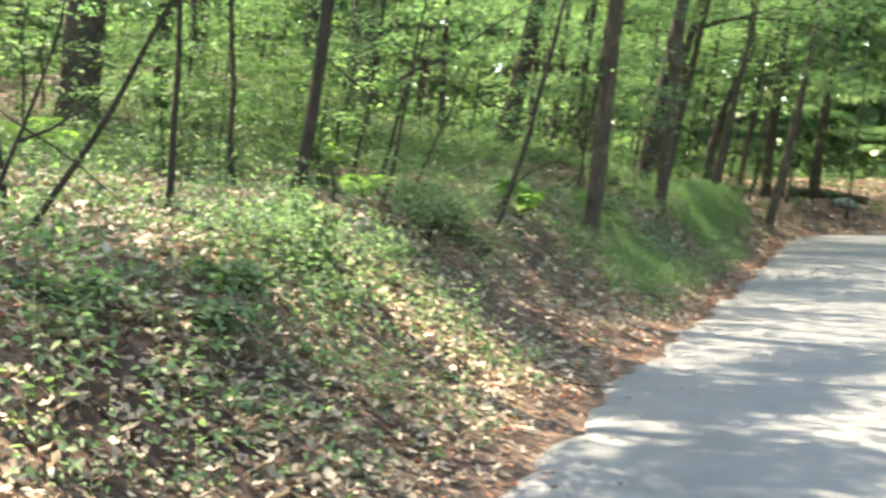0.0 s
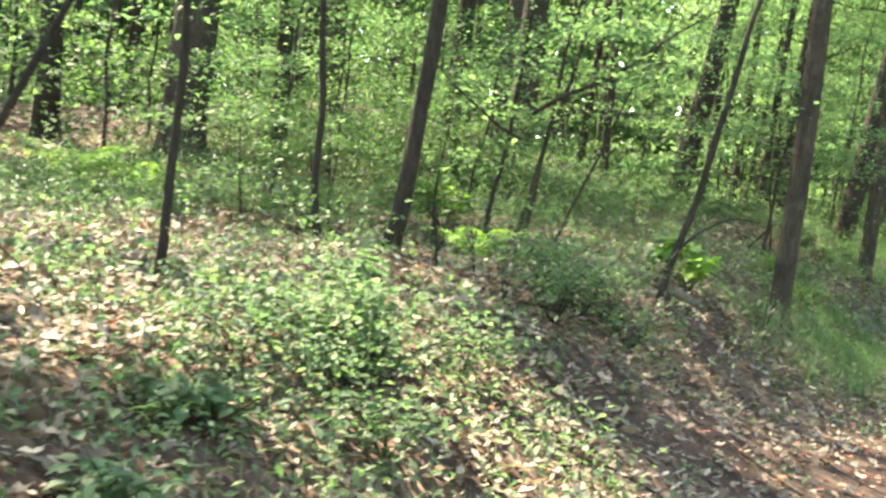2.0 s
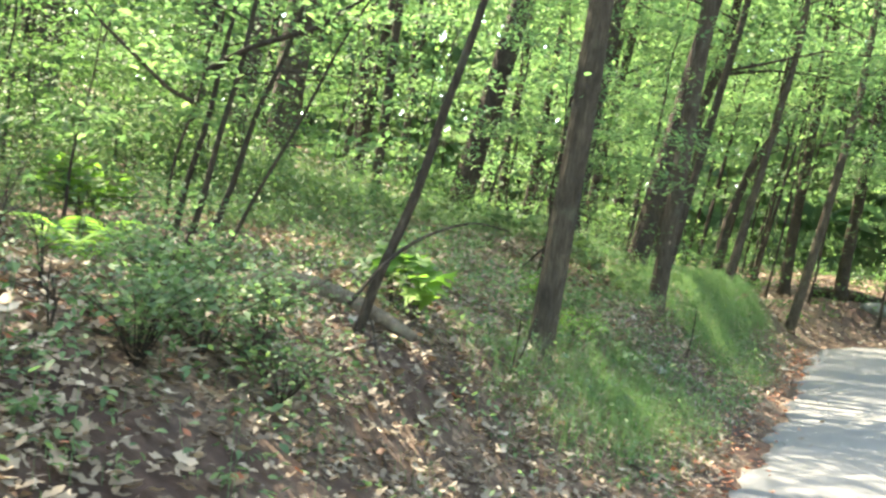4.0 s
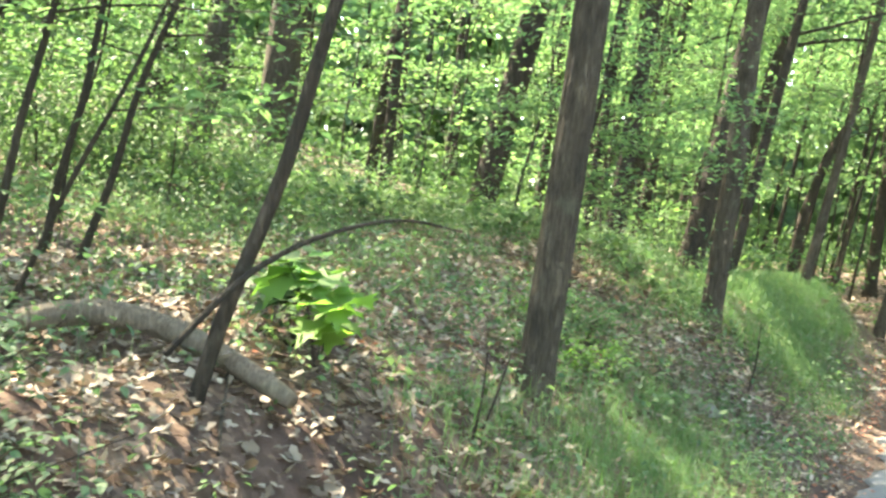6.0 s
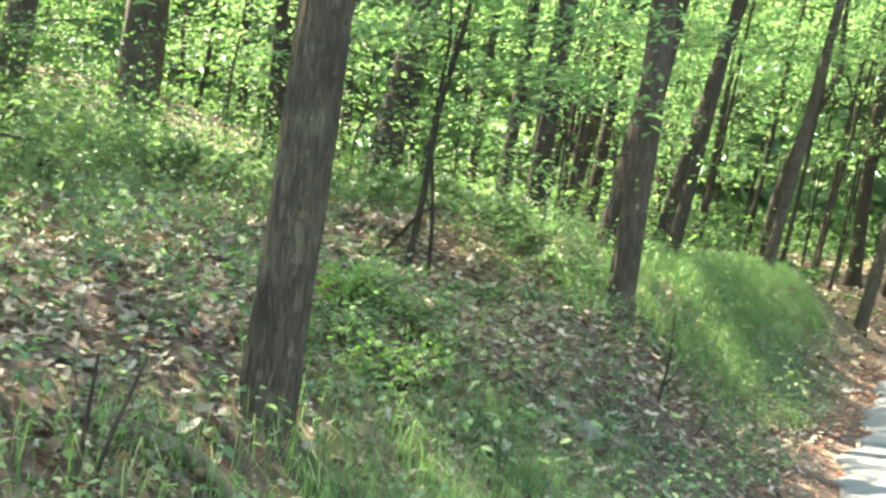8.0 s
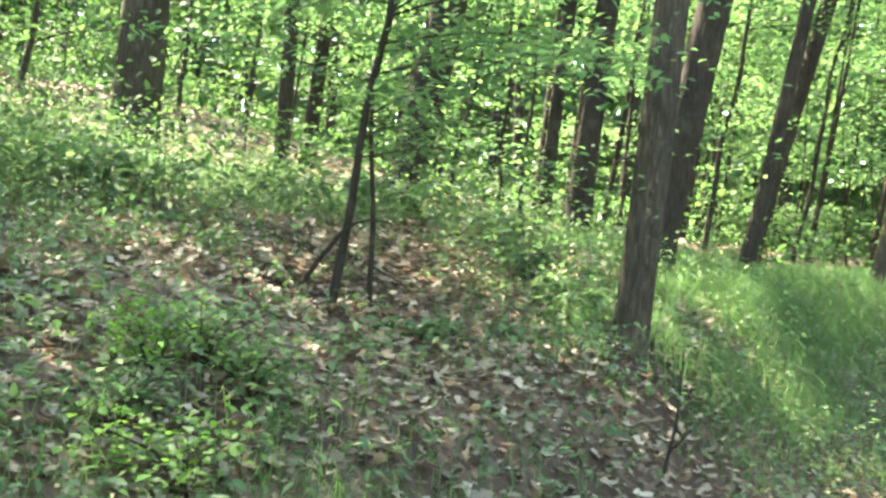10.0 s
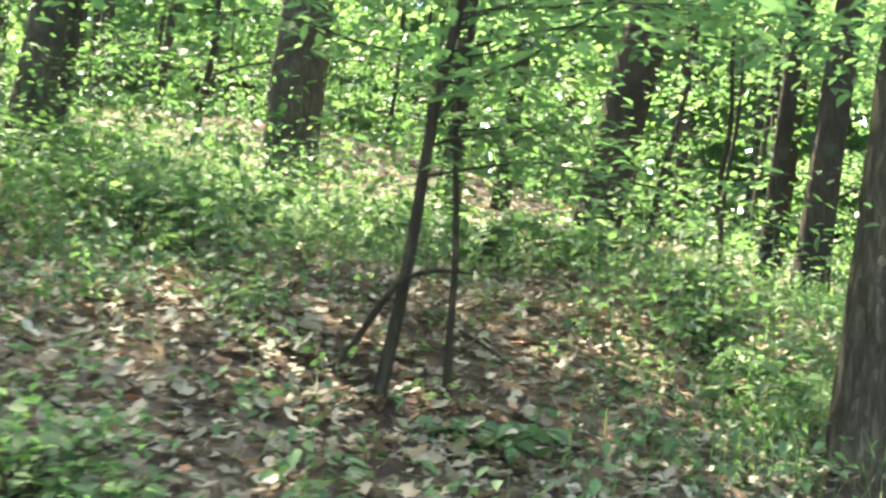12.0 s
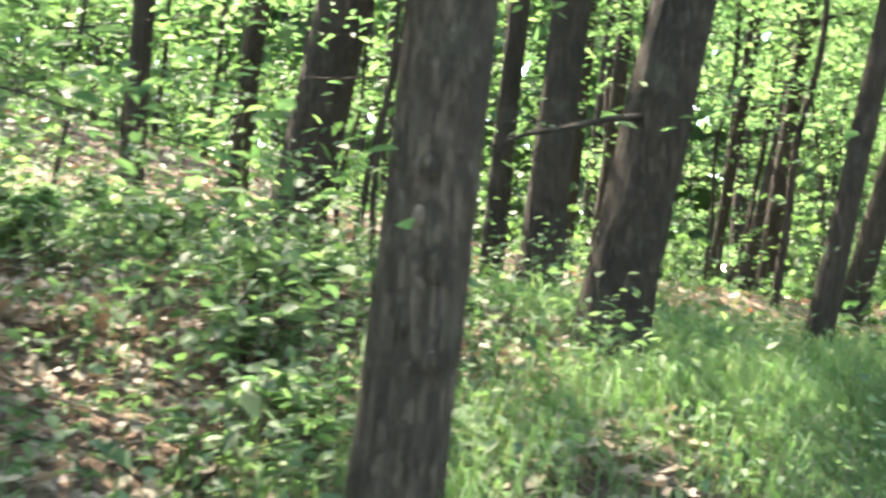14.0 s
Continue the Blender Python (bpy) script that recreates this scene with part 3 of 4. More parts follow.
sapling("thin sapling by a leaning oak", 1.5, 24.0, (0.2, 0.02), 0.05, 4.4, 68, bark=BARK_DARK)

# sprays of leaves in the middle ground, veiling the trunks behind
SPRAYS = [(-4.8, 9.0), (-3.2, 14.4), (-5.2, 15.4), (-3.4, 18.0), (-3.6, 21.4), (1.9, 25.2), (3.0, 25.6),
          (0.5, 26.4), (-6.0, 18.6), (-5.6, 12.0), (3.3, 27.6)]
for k, (x, y) in enumerate(SPRAYS):
    sapling("thin young tree with flat sprays of light green leaves", x, y, (0.08 + 0.05 * math.sin(k * 2.1), 0.03 * math.sin(k)), 0.035 + 0.006 * (k % 3), 3.4 + 0.7 * (k * 7 % 4), 700 + k, [BRIGHT, GREEN, BRIGHT][k % 3],
            first=0.25, limbs=9, reach=1.8, size=0.07, per=17, twigs=3, template=LEAF4, tilt=0.24, flat=0.16, wiggle=0.03, group="leafy saplings of the middle ground")
# young trees that hold level sprays before the trunks, and leafy shrubs under them
LAYERS = [(-3.1, 16.6), (-1.5, 16.9), (-3.9, 20.0), (3.0, 24.6)]
for k, (x, y) in enumerate(LAYERS):
    sapling("slender young tree with level sprays of small green leaves", x, y, (0.1 + 0.06 * math.sin(k * 1.9), 0.04 * math.sin(k)), 0.03, 3.6 + 0.5 * (k * 5 % 4), 760 + k, [BRIGHT, GREEN][k % 2], bark=BARK_DARK,
            first=0.42, limbs=11, reach=1.7, size=0.062, per=22, twigs=3, tilt=0.2, flat=0.1, up=0.06, wiggle=0.03, group="layered young trees before the trunks")
SHRUBS = [(-2.6, 19.2), (-1.7, 19.6), (-3.3, 18.6), (-2.2, 20.6), (-3.4, 17.2), (-4.4, 18.4), (-1.2, 18.3), (-2.9, 12.9), (-2.3, 13.6)]
for k, (x, y) in enumerate(SHRUBS):
    sapling("low spreading shrub dense with small dark green leaves", x, y, (0.05 * math.sin(k * 2.3), 0.0), 0.022, 1.2 + 0.3 * (k * 3 % 4), 780 + k, [GREEN, COOL][k % 2], bark=BARK_DARK,
            first=0.12, limbs=9, reach=0.95, size=0.06, per=20, twigs=3, tilt=0.25, flat=0.2, up=0.25, rings=14, seg=6, category="shrub", group="leafy shrubs on the slope")
# boughs of leaves that hang over the bank and the bend
for k, (x, y) in enumerate([(3.9, 25.9), (6.0, 27.9), (5.0, 28.2)]):
    sapling("arching young tree holding layered light green sprays over the bank", x, y, (0.17 + 0.05 * math.sin(k * 1.7), 0.0), 0.06, 5.6 + 0.5 * (k % 3), 740 + k, BRIGHT, bark=BARK_DARK,
            first=0.42, limbs=13, reach=2.6, size=0.08, per=24, twigs=4, tilt=0.24, flat=0.14, wiggle=0.025, group="arching saplings over the bank")

# the hooked tree by the bend: its stem kinks where the top broke
hook = thing("tree", on_ground(6.9, 33.3), "leaning tree with a hooked broken top", "tree")
hl = np.array([(0, 0, -0.1), (0.12, 0, 0.8), (0.23, 0, 1.5), (0.6, 0, 2.6), (1.16, 0, 3.65), (1.2, 0.05, 4.6), (1.5, 0.1, 6.5), (1.6, 0.2, 8.5)])
mesh_ob("trunk", *tube(hl, [0.12, 0.105, 0.1, 0.09, 0.075, 0.05, 0.035, 0.01], 12), BARK_DARK, hook)
mesh_ob("limb", *tube([(1.14, 0, 3.6), (1.3, 0, 3.65), (1.42, 0, 3.3)], [0.05, 0.04, 0.015], 7), BARK_DARK, hook)
rng = np.random.default_rng(77)
mesh_ob("crown", *crown_leaves(rng, [p + rng.normal(0, 0.7, 3) for p in hl[4:] for _ in range(7)], 14, 0.4, 0.2, DIAMOND), BRIGHT, hook)

# the wood around: a few kinds of tree and sapling, set out apart from the walk
def sites(rng, n, accept, gap):
    out = []
    tries = 0
    while len(out) < n and tries < n * 120:
        tries += 1
        x, y = rng.uniform(-42, 40), rng.uniform(-16, 72)
        if x > -9 - 0.72 * max(y - 6, 0) and x < 0.5 * max(y, 0) + 13 and accept(x, y) and all((x - a) ** 2 + (y - b) ** 2 > gap * gap for a, b in out):
            out.append((x, y))
    return out


def in_wood(x, y):
    d = float(from_edge(x, y))
    if d > 0:
        if 18 < y < 32 and d < 11 and x < 1:
            return False
        clear = 9.5 if y < 20 else (7.5 if y < 27 else 0.9)
        if -12 < x and y < 27 and d < clear:
            return False
        if y < 4:
            return d > 2.5
        return d > 0.9 and not (y > 19 and y < 33 and -2.8 < x < 4.6) and not (-1 < x < 9 and 27 < y < 41)
    return d < -ROAD_W - 1.2


rng = np.random.default_rng(5)
kinds = []
for k in range(6):
    kinds.append(tree("tree", ["slender dark forest trunk", "grey forest trunk with leafy crown", "tall straight forest trunk"][k % 3] + " deep in the wood", on_ground(-30 - 3 * k, -20),
                      (rng.uniform(-0.02, 0.10), rng.uniform(-0.04, 0.04)), [0.16, 0.24, 0.32, 0.2, 0.38, 0.14][k], rng.uniform(13, 18), 200 + k, [BARK_DARK, BARK][k % 2], [GREEN, BRIGHT][k % 2],
                      seg=8, rings=16, furrow=0.02, far=True, group="trees of the wood", first=0.42, limbs=6, reach=3.4, size=0.23, per=17, twigs=3))
for i, (x, y) in enumerate(sites(rng, 110, in_wood, 2.1)):
    m = Matrix.Translation(on_ground(x, y, 0.03)) @ Matrix.Rotation(rng.uniform(-0.9, 0.9), 4, "Z")
    copy_thing(kinds[(i % 3) * 2 + (1 if x > 0.25 * y else 0)], m)

under = []
for k in range(6):
    under.append(sapling(["leafy young tree of the understorey", "spreading young tree with sunlit leaves", "thin young tree with drooping leaf sprays"][k % 3], -34 - 2 * k, -23,
                         (rng.uniform(-0.05, 0.16), rng.uniform(-0.08, 0.08)), rng.uniform(0.05, 0.09), rng.uniform(4.5, 8.5), 300 + k, [GREEN, BRIGHT][k % 2], first=0.1, limbs=8, twigs=4, reach=2.2,
                         size=0.102, per=18, template=DIAMOND, flat=0.11, tilt=0.22, group="young trees of the wood", seg=6, rings=14, far=True))


def in_thicket(x, y):
    d = float(from_edge(x, y))
    if y < -4:
        return False
    if d > 0:
        if y < 27 and d < (9.4 if y < 19 else 9.6):
            return False
        return d > 1.2 and not (y > 19 and y < 29.5 and -1.5 < x < 6)
    return d < -ROAD_W - 1.0 and y > 20


for i, (x, y) in enumerate(sites(rng, 150, in_thicket, 1.35)):
    m = Matrix.Translation(on_ground(x, y, 0.02)) @ Matrix.Rotation(rng.uniform(-1.2, 1.2), 4, "Z")
    # lighter leaf colour right of x 1.5 stands in for sun on that side
    copy_thing(under[(i % 3) * 2 + (1 if x > 1.5 else 0)], m)

# crowded thin poles past the grassy bank
poles = []
for k in range(4):
    poles.append(tree("tree", "thin dark leaning pole tree in a crowded stand", on_ground(-40 - k, -12), (rng.uniform(0.12, 0.26), rng.uniform(-0.03, 0.05)), [0.06, 0.085, 0.12, 0.07][k], rng.uniform(9, 13), 400 + k, BARK_DARK, BRIGHT,
                      seg=7, rings=18, furrow=0.0, far=True, bend=0.08, rise=6, first=0.22, limbs=8, reach=2.2, size=0.09, per=28, twigs=3, flat=0.2, tilt=0.3, group="poles past the bank"))
for i, (x, y) in enumerate(sites(rng, 32, lambda x, y: 24.5 < y < 44 and 2.5 < x < 11 and float(from_edge(x, y)) > 1.5 and not (y < 27 and x < 4), 0.8)):
    copy_thing(poles[i % 4], Matrix.Translation(on_ground(x, y, 0.03)) @ Matrix.Rotation(rng.uniform(-0.5, 0.5), 4, "Z"))

# far woods that close the view
a = rng.uniform(-2.2, 2.2, 105000)
r = rng.uniform(48, 85, 105000)
zz = rng.uniform(0, 1, 105000) ** 1.15 * 23
pts = np.stack([3 + r * np.sin(a), 10 + r * np.cos(a), zz + 1], -1)
# the lighter leaf material gives these distant crowns their sunlit look
far = mesh_ob("far_woods", *leaves(rng, pts, 1.35, DIAMOND, 0.9), BRIGHT)
tagged(far, "distant green woodland leaves closing the view", "woods", kind="stuff")

# ---- undergrowth, litter and grass ----
def scatter(rng, n, box, keep):
    x, y = rng.uniform(box[0], box[1], n), rng.uniform(box[2], box[3], n)
    k = keep(x, y, from_edge(x, y)) > rng.uniform(0, 1, n)
    return x[k], y[k]


def bump2(x, y, cx, cy, sx, sy):
    return np.exp(-((x - cx) / sx) ** 2 - ((y - cy) / sy) ** 2)


def patchy(x, y, f=1.0, s=0.0):
    return 0.5 + 0.5 * np.sin(x * 1.9 * f + 1.3 * np.sin(y * 1.1 * f + s) + s) * np.sin(y * 1.7 * f + 1.1 * np.sin(x * 1.4 * f) + 2 * s)


def bare(x, y, d):
    """The worn earth ramp and the road's gritty margin."""
    return np.clip(0.55 * bump2(x, y, 1.6, 11.6, 1.0, 1.3) * (d < 1.6) + 0.75 * bump2(x, y, 0.8, 10.2, 0.75, 1.0) * (d < 1.7) + np.exp(-(d / 0.3) ** 2), 0, 1)


def litter_keep(x, y, d):
    z = np.where(d > 0.05, 0.95, 0.28 * np.exp(d / 0.22))
    return np.clip(z * (1 - 0.86 * bare(x, y, d)) * (0.62 + 0.38 * patchy(x, y, 1.3)), 0, 1) * (d > -0.8)


def lay_leaves(name, n, box, size, template, mat, keep, label):
    x, y = scatter(rng, n, box, keep)
    z = ground_z(x, y) + rng.uniform(0.005, 0.035, len(x))
    ob = mesh_ob(name, *leaves(rng, np.stack([x, y, z], -1), size, template, 0.32), mat)
    return tagged(ob, label, "dead leaves", kind="stuff")


litter = lay_leaves("leaf_litter", 135000, (-6.5, 7, 3.2, 24), 0.07, OAK, LITTER, lambda x, y, d: litter_keep(x, y, d) * np.where(d < 4.5, 1, 0.35), "brown curled dead oak leaves covering the forest floor")
lay_leaves("leaf_litter", 90000, (-24, 24, 0, 60), 0.14, DIAMOND, LITTER, lambda x, y, d: litter_keep(x, y, d) * ~((x > -6.5) & (x < 7) & (y < 24)), "brown dead leaves lying under the trees")
lay_leaves("leaf_litter", 26000, (-5, 9, 4, 30), 0.055, CURL4, RUST, lambda x, y, d: np.clip(np.exp(-((d - 0.18) / 0.3) ** 2) * 0.8 + bump2(x, y, -0.6, 11.0, 0.5, 0.45) + bump2(x, y, 0.4, 23.5, 0.4, 0.4) + 0.5 * bump2(x, y, -2.6, 6.6, 0.6, 0.5) + 0.05, 0, 1) * (d > -0.5),
           "rust-red leaf debris along the road's edge")

lay_leaves("leaf_litter", 10500, (-4.0, 1.8, 3.4, 15.5), 0.08, CURLED, LITTER, lambda x, y, d: litter_keep(x, y, d) * (d > 0.4), "large pale curled dead oak leaves beside the road")
lay_leaves("leaf_litter", 9000, (-0.6, 4.0, 15.5, 21.5), 0.072, CURLED, LITTER, lambda x, y, d: litter_keep(x, y, d) * (d > 0.9) * 0.8, "large curled dead oak leaves around the forked sapling")
lay_leaves("leaf_litter", 45000, (1, 24, -10, 34), 0.13, DIAMOND, LITTER, lambda x, y, d: 0.85 * (d < -ROAD_W - 0.1), "brown dead leaves under the trees across the road")

# single dead leaves beside the walk
heap = thing("dead_leaf_scatter", on_ground(1.0, 12.0), "scattered curled brown dead leaves on the bank", "dead leaves")
leaf_meshes = []
for k in range(4):
    me = fast_mesh("dead_leaf", *leaves(rng, np.zeros((1, 3)), 0.085, [CURLED, LOBED][k % 2], 0.15))
    me.materials.append([LITTER, RUST, LITTER, LITTER][k])
    leaf_meshes.append(me)
lx, ly = scatter(rng, 4000, (-2.0, 4, 5, 18.5), lambda x, y, d: 0.9 * ((d > 0.15) & (d < 2.4)))
for x, y in list(zip(lx, ly))[:280]:
    ob = new("dead_leaf", leaf_meshes[int(rng.integers(4))])
    ob.parent = heap
    ob.matrix_parent_inverse = Matrix.Translation(heap.location).inverted()
    ob.matrix_basis = Matrix.Translation(on_ground(x, y, -0.025)) @ Euler((rng.normal(0, 0.35), rng.normal(0, 0.35), rng.uniform(0, 6.3))).to_matrix().to_4x4()


def green_keep(x, y, d):
    g = (0.13 + 0.3 * bump2(x, y, -1.4, 6.6, 1.2, 2.2) + 0.16 * (y > 13) + 0.25 * (y > 18.5) + 0.75 * bump2(x, y, -0.8, 8.2, 1.0, 1.6) + 0.6 * bump2(x, y, -2.6, 5.0, 1.6, 1.6) + 0.5 * bump2(x, y, 0.2, 11.6, 0.5, 0.7)
         + 0.9 * bump2(x, y, -1.8, 19.8, 2.6, 1.9) + 0.5 * bump2(x, y, 0.6, 21.6, 1.8, 1.3) + 0.3 * bump2(x, y, 1.5, 15.9, 1.0, 0.8) + 0.6 * bump2(x, y, 2.9, 20.9, 0.7, 0.8)
         + 0.7 * bump2(x, y, 0.0, 17.4, 1.6, 0.6) + 0.25 * bump2(x, y, 1.6, 16.6, 0.8, 0.5) + 0.6 * (d > 5.5))
    g = g * (1 - 0.8 * bump2(x, y, 1.7, 18.0, 0.9, 0.9)) * (1 - 0.85 * bump2(x, y, 0.0, 12.6, 1.2, 1.0)) * (1 - 0.7 * bump2(x, y, 1.8, 19.6, 0.9, 0.6)) * (0.35 + 0.9 * patchy(x, y, 2.1, 0.7))
    return np.clip(g * (1 - bare(x, y, d)) * (d > 0.3), 0, 1)


def seedlings(name, n, box, keep, size, count, tall, template, mat, label):
    x, y = scatter(rng, n, box, keep)
    z = ground_z(x, y)
    hgt = rng.gamma(2.2, tall / 2.2, len(x)).clip(0.03, tall * 2.6)
    k = np.repeat(np.arange(len(x)), count)
    q = rng.uniform(0.45, 1.05, len(k))
    out, way = 0.05 + 0.30 * hgt[k] * rng.uniform(0.2, 1, len(k)), rng.uniform(0, 2 * np.pi, len(k))
    at = np.stack([x[k] + out * np.cos(way), y[k] + out * np.sin(way), z[k] + hgt[k] * q], -1)
    lv = leaves(rng, at, size, template, 0.38, point=way - np.pi / 2)
    s = []
    w = 0.0025
    for dx, dy in ((w, 0), (-w * 0.5, w * 0.87), (-w * 0.5, -w * 0.87)):
        s.append(np.stack([x + dx, y + dy, z - 0.01], -1))
    s.append(np.stack([x, y, z + hgt], -1))
    sv = np.stack(s, 1).reshape(-1, 3)
    sf = (np.array([[0, 1, 3], [1, 2, 3], [2, 0, 3]])[None] + (np.arange(len(x)) * 4)[:, None, None]).reshape(-1, 3)
    ob = mesh_ob(name, *joined([lv, (sv, sf)]), mat)
    return tagged(ob, label, "undergrowth", kind="stuff")


seedlings("undergrowth", 20000, (-6, 6, 3.2, 24), green_keep, 0.042, 10, 0.12, LEAF4, COOL, "low green seedlings growing through dead leaves")
seedlings("undergrowth", 8000, (-6, 6, 4, 25), green_keep, 0.045, 14, 0.27, LEAF4, COOL, "taller leafy seedlings on the forest floor")
seedlings("undergrowth", 9000, (-26, 26, 14, 62), lambda x, y, d: np.where((x > -6) & (x < 6) & (y < 25), 0, 0.75) * (d > 0.8) * (0.3 + 0.7 * patchy(x, y, 0.8)), 0.11, 14, 0.5, DIAMOND, GREEN, "leafy undergrowth between the far trunks")
seedlings("undergrowth", 2600, (-7, 4, 18.2, 26), lambda x, y, d: np.clip(bump2(x, y, -2.6, 20.3, 2.6, 1.5) + 0.2 * bump2(x, y, -0.2, 20.9, 1.2, 0.8), 0, 1), 0.06, 24, 0.6, LEAF4, GREEN, "dense shrubby green undergrowth on the slope")

seedlings("undergrowth", 3000, (2, 24, -10, 36), lambda x, y, d: 0.8 * (d < -ROAD_W - 0.6) * patchy(x, y, 0.9), 0.12, 6, 0.4, DIAMOND, GREEN, "leafy green undergrowth across the road")


def grass(name, n, box, keep, tall, label, droop=0.0):
    x, y = scatter(rng, n, box, keep)
    m = len(x)
    z = ground_z(x, y)
    hgt, way = tall * rng.uniform(0.5, 1.3, m), rng.uniform(0, 2 * np.pi, m)
    if droop:
        way = -0.35 + rng.normal(0, 1.2, m)
    bend = hgt * rng.uniform(0.3, 1.7, m)
    w = 0.0011 + 0.0011 * rng.uniform(0, 1, m)
    ux, uy = np.cos(way), np.sin(way)
    base = np.stack([x, y, z - 0.01], -1)
    side = np.stack([-uy * w, ux * w, 0 * w], -1)
    mid = base + np.stack([ux * bend * 0.25, uy * bend * 0.25, hgt * 0.62], -1)
    tip = base + np.stack([ux * bend, uy * bend, hgt * (1 - (0.35 + 0.4 * droop) * bend / hgt)], -1)
    v = np.stack([base - side, base + side, mid - side * 0.8, mid + side * 0.8, tip], 1).reshape(-1, 3)
    f = (np.array([[0, 1, 3], [0, 3, 2], [2, 3, 4]])[None] + (np.arange(m) * 5)[:, None, None]).reshape(-1, 3)
    return tagged(mesh_ob(name, v, f, GRASS), label, "grass", kind="stuff")


def grass_keep(x, y, d):
    low = np.clip((y - 13.2) / 0.9, 0, 1) * np.clip((18.6 - y) / 0.8, 0, 1)
    high = np.clip((y - 18.9) / 1.0, 0, 1) * np.clip((33 - y) / 2, 0, 1)
    g = (0.75 * np.exp(-((d - 1.05) / 0.5) ** 2) * low + 0.85 * np.exp(-((d - 1.3) / 0.6) ** 2) * high + 0.8 * bump2(x, y, 3.6, 23.2, 1.1, 1.6) + 0.7 * bump2(x, y, 2.2, 22.6, 1.0, 0.8)
         + 0.10 * (d < 4) + 0.4 * bump2(x, y, 0.9, 13.9, 0.5, 0.5) + 0.4 * bump2(x, y, -1.4, 6.6, 0.8, 0.6) + 0.8 * bump2(x, y, 1.95, 14.95, 0.5, 0.35))
    return np.clip(g * np.clip(1.5 * patchy(x, y, 2.6, 2.0) - 0.1, 0, 1.2) * (1 - bare(x, y, d)) * (d > 0.3), 0, 1)


def lush(x, y, d):
    """Thick grass on the bank's brow, thinning to its foot."""
    low = np.clip((y - 13.4) / 0.9, 0, 1) * np.clip((17.6 - y) / 1.2, 0, 1) * np.exp(-((d - 1.15) / 0.45) ** 2)
    high = np.clip((y - 18.6) / 1.2, 0, 1) * np.exp(-((d - 1.35) / 0.45) ** 2) * np.where(d < 0.75, 0.25, 1)
    return np.clip((low * 0.8 + high + 0.8 * bump2(x, y, 3.9, 22.0, 0.8, 1.4)) * np.clip(0.15 + 1.2 * patchy(x, y, 1.7, 1.0), 0, 1) * np.clip(1.7 * patchy(x, y, 4.3, 0.4) - 0.1, 0.1, 1) * (d > 0.35), 0, 1)


grass("grass", 120000, (-4, 9, 3.5, 33), grass_keep, 0.17, "fine bright green woodland grass on the bank")
grass("grass", 420000, (0.8, 8.0, 13.4, 29), lush, 0.24, "soft green grass drooping over the bank", 1.0)

# ---- details of single trees ----
def add_limb(root, pts, radii, mat, name="limb"):
    v, f = tube(np.asarray(pts, float) - np.array(root.location), radii, 7)
    return mesh_ob(name, v, f, mat, root)


def lump(root, at, size, mat, name, label, seed):
    bm = bmesh.new()
    bmesh.ops.create_icosphere(bm, subdivisions=3, radius=1)
    for v in bm.verts:
        v.co *= 1 + 0.22 * noise.noise(v.co * 2.2 + Vector((seed, 0, 0)))
        v.co = Vector((v.co.x * size[0], v.co.y * size[1], v.co.z * size[2])) + Vector(at) - root.location
    me = bpy.data.meshes.new(name)
    bm.to_mesh(me)
    bm.free()
    me.materials.append(mat)
    me.polygons.foreach_set("use_smooth", np.ones(len(me.polygons), bool))
    ob = new(name, me)
    ob.parent = root
    ob["label"] = label
    return ob


add_limb(flared, [(3.58, 21.66, 2.24), (3.46, 21.44, 2.2), (3.33, 21.3, 2.15), (3.22, 21.16, 2.11), (3.13, 21.03, 2.05)], [0.016, 0.012, 0.01, 0.008, 0.004], BARK_DARK)
add_limb(twiggy, [(-0.62, 13.73, 2.4), (-0.34, 13.71, 2.58), (0.07, 13.73, 2.75), (0.35, 13.75, 2.97), (0.65, 13.77, 3.19), (1.0, 13.8, 3.4)], [0.022, 0.02, 0.017, 0.014, 0.01, 0.005], BARK_DARK)
add_limb(twiggy, [(-0.66, 13.72, 2.2), (-0.83, 13.68, 2.28), (-1.06, 13.67, 2.47), (-1.29, 13.66, 2.66), (-1.56, 13.65, 2.96)], [0.016, 0.014, 0.012, 0.01, 0.005], BARK_DARK)
def spray(root, start, way, length, seed, size=0.058, count=150):
    """A bough with leaves held in one flat layer."""
    r = np.random.default_rng(seed)
    ll = limb_line(r, np.asarray(start) - np.array(root.location), way, 0.22, length)
    mesh_ob("limb", *tube(ll, np.linspace(0.0055, 0.0015, len(ll)), 5), BARK_DARK, root)
    q = r.uniform(0.12, 1.05, count)
    at = np.stack([np.interp(q * 6, np.arange(7), ll[:, k]) for k in range(3)], -1) + r.normal(0, 1, (count, 3)) * np.array([0.2, 0.2, 0.045]) * (0.5 + q[:, None] * 0.6)
    mesh_ob("foliage", *leaves(r, at, size, LEAF4, 0.22), BRIGHT, root)


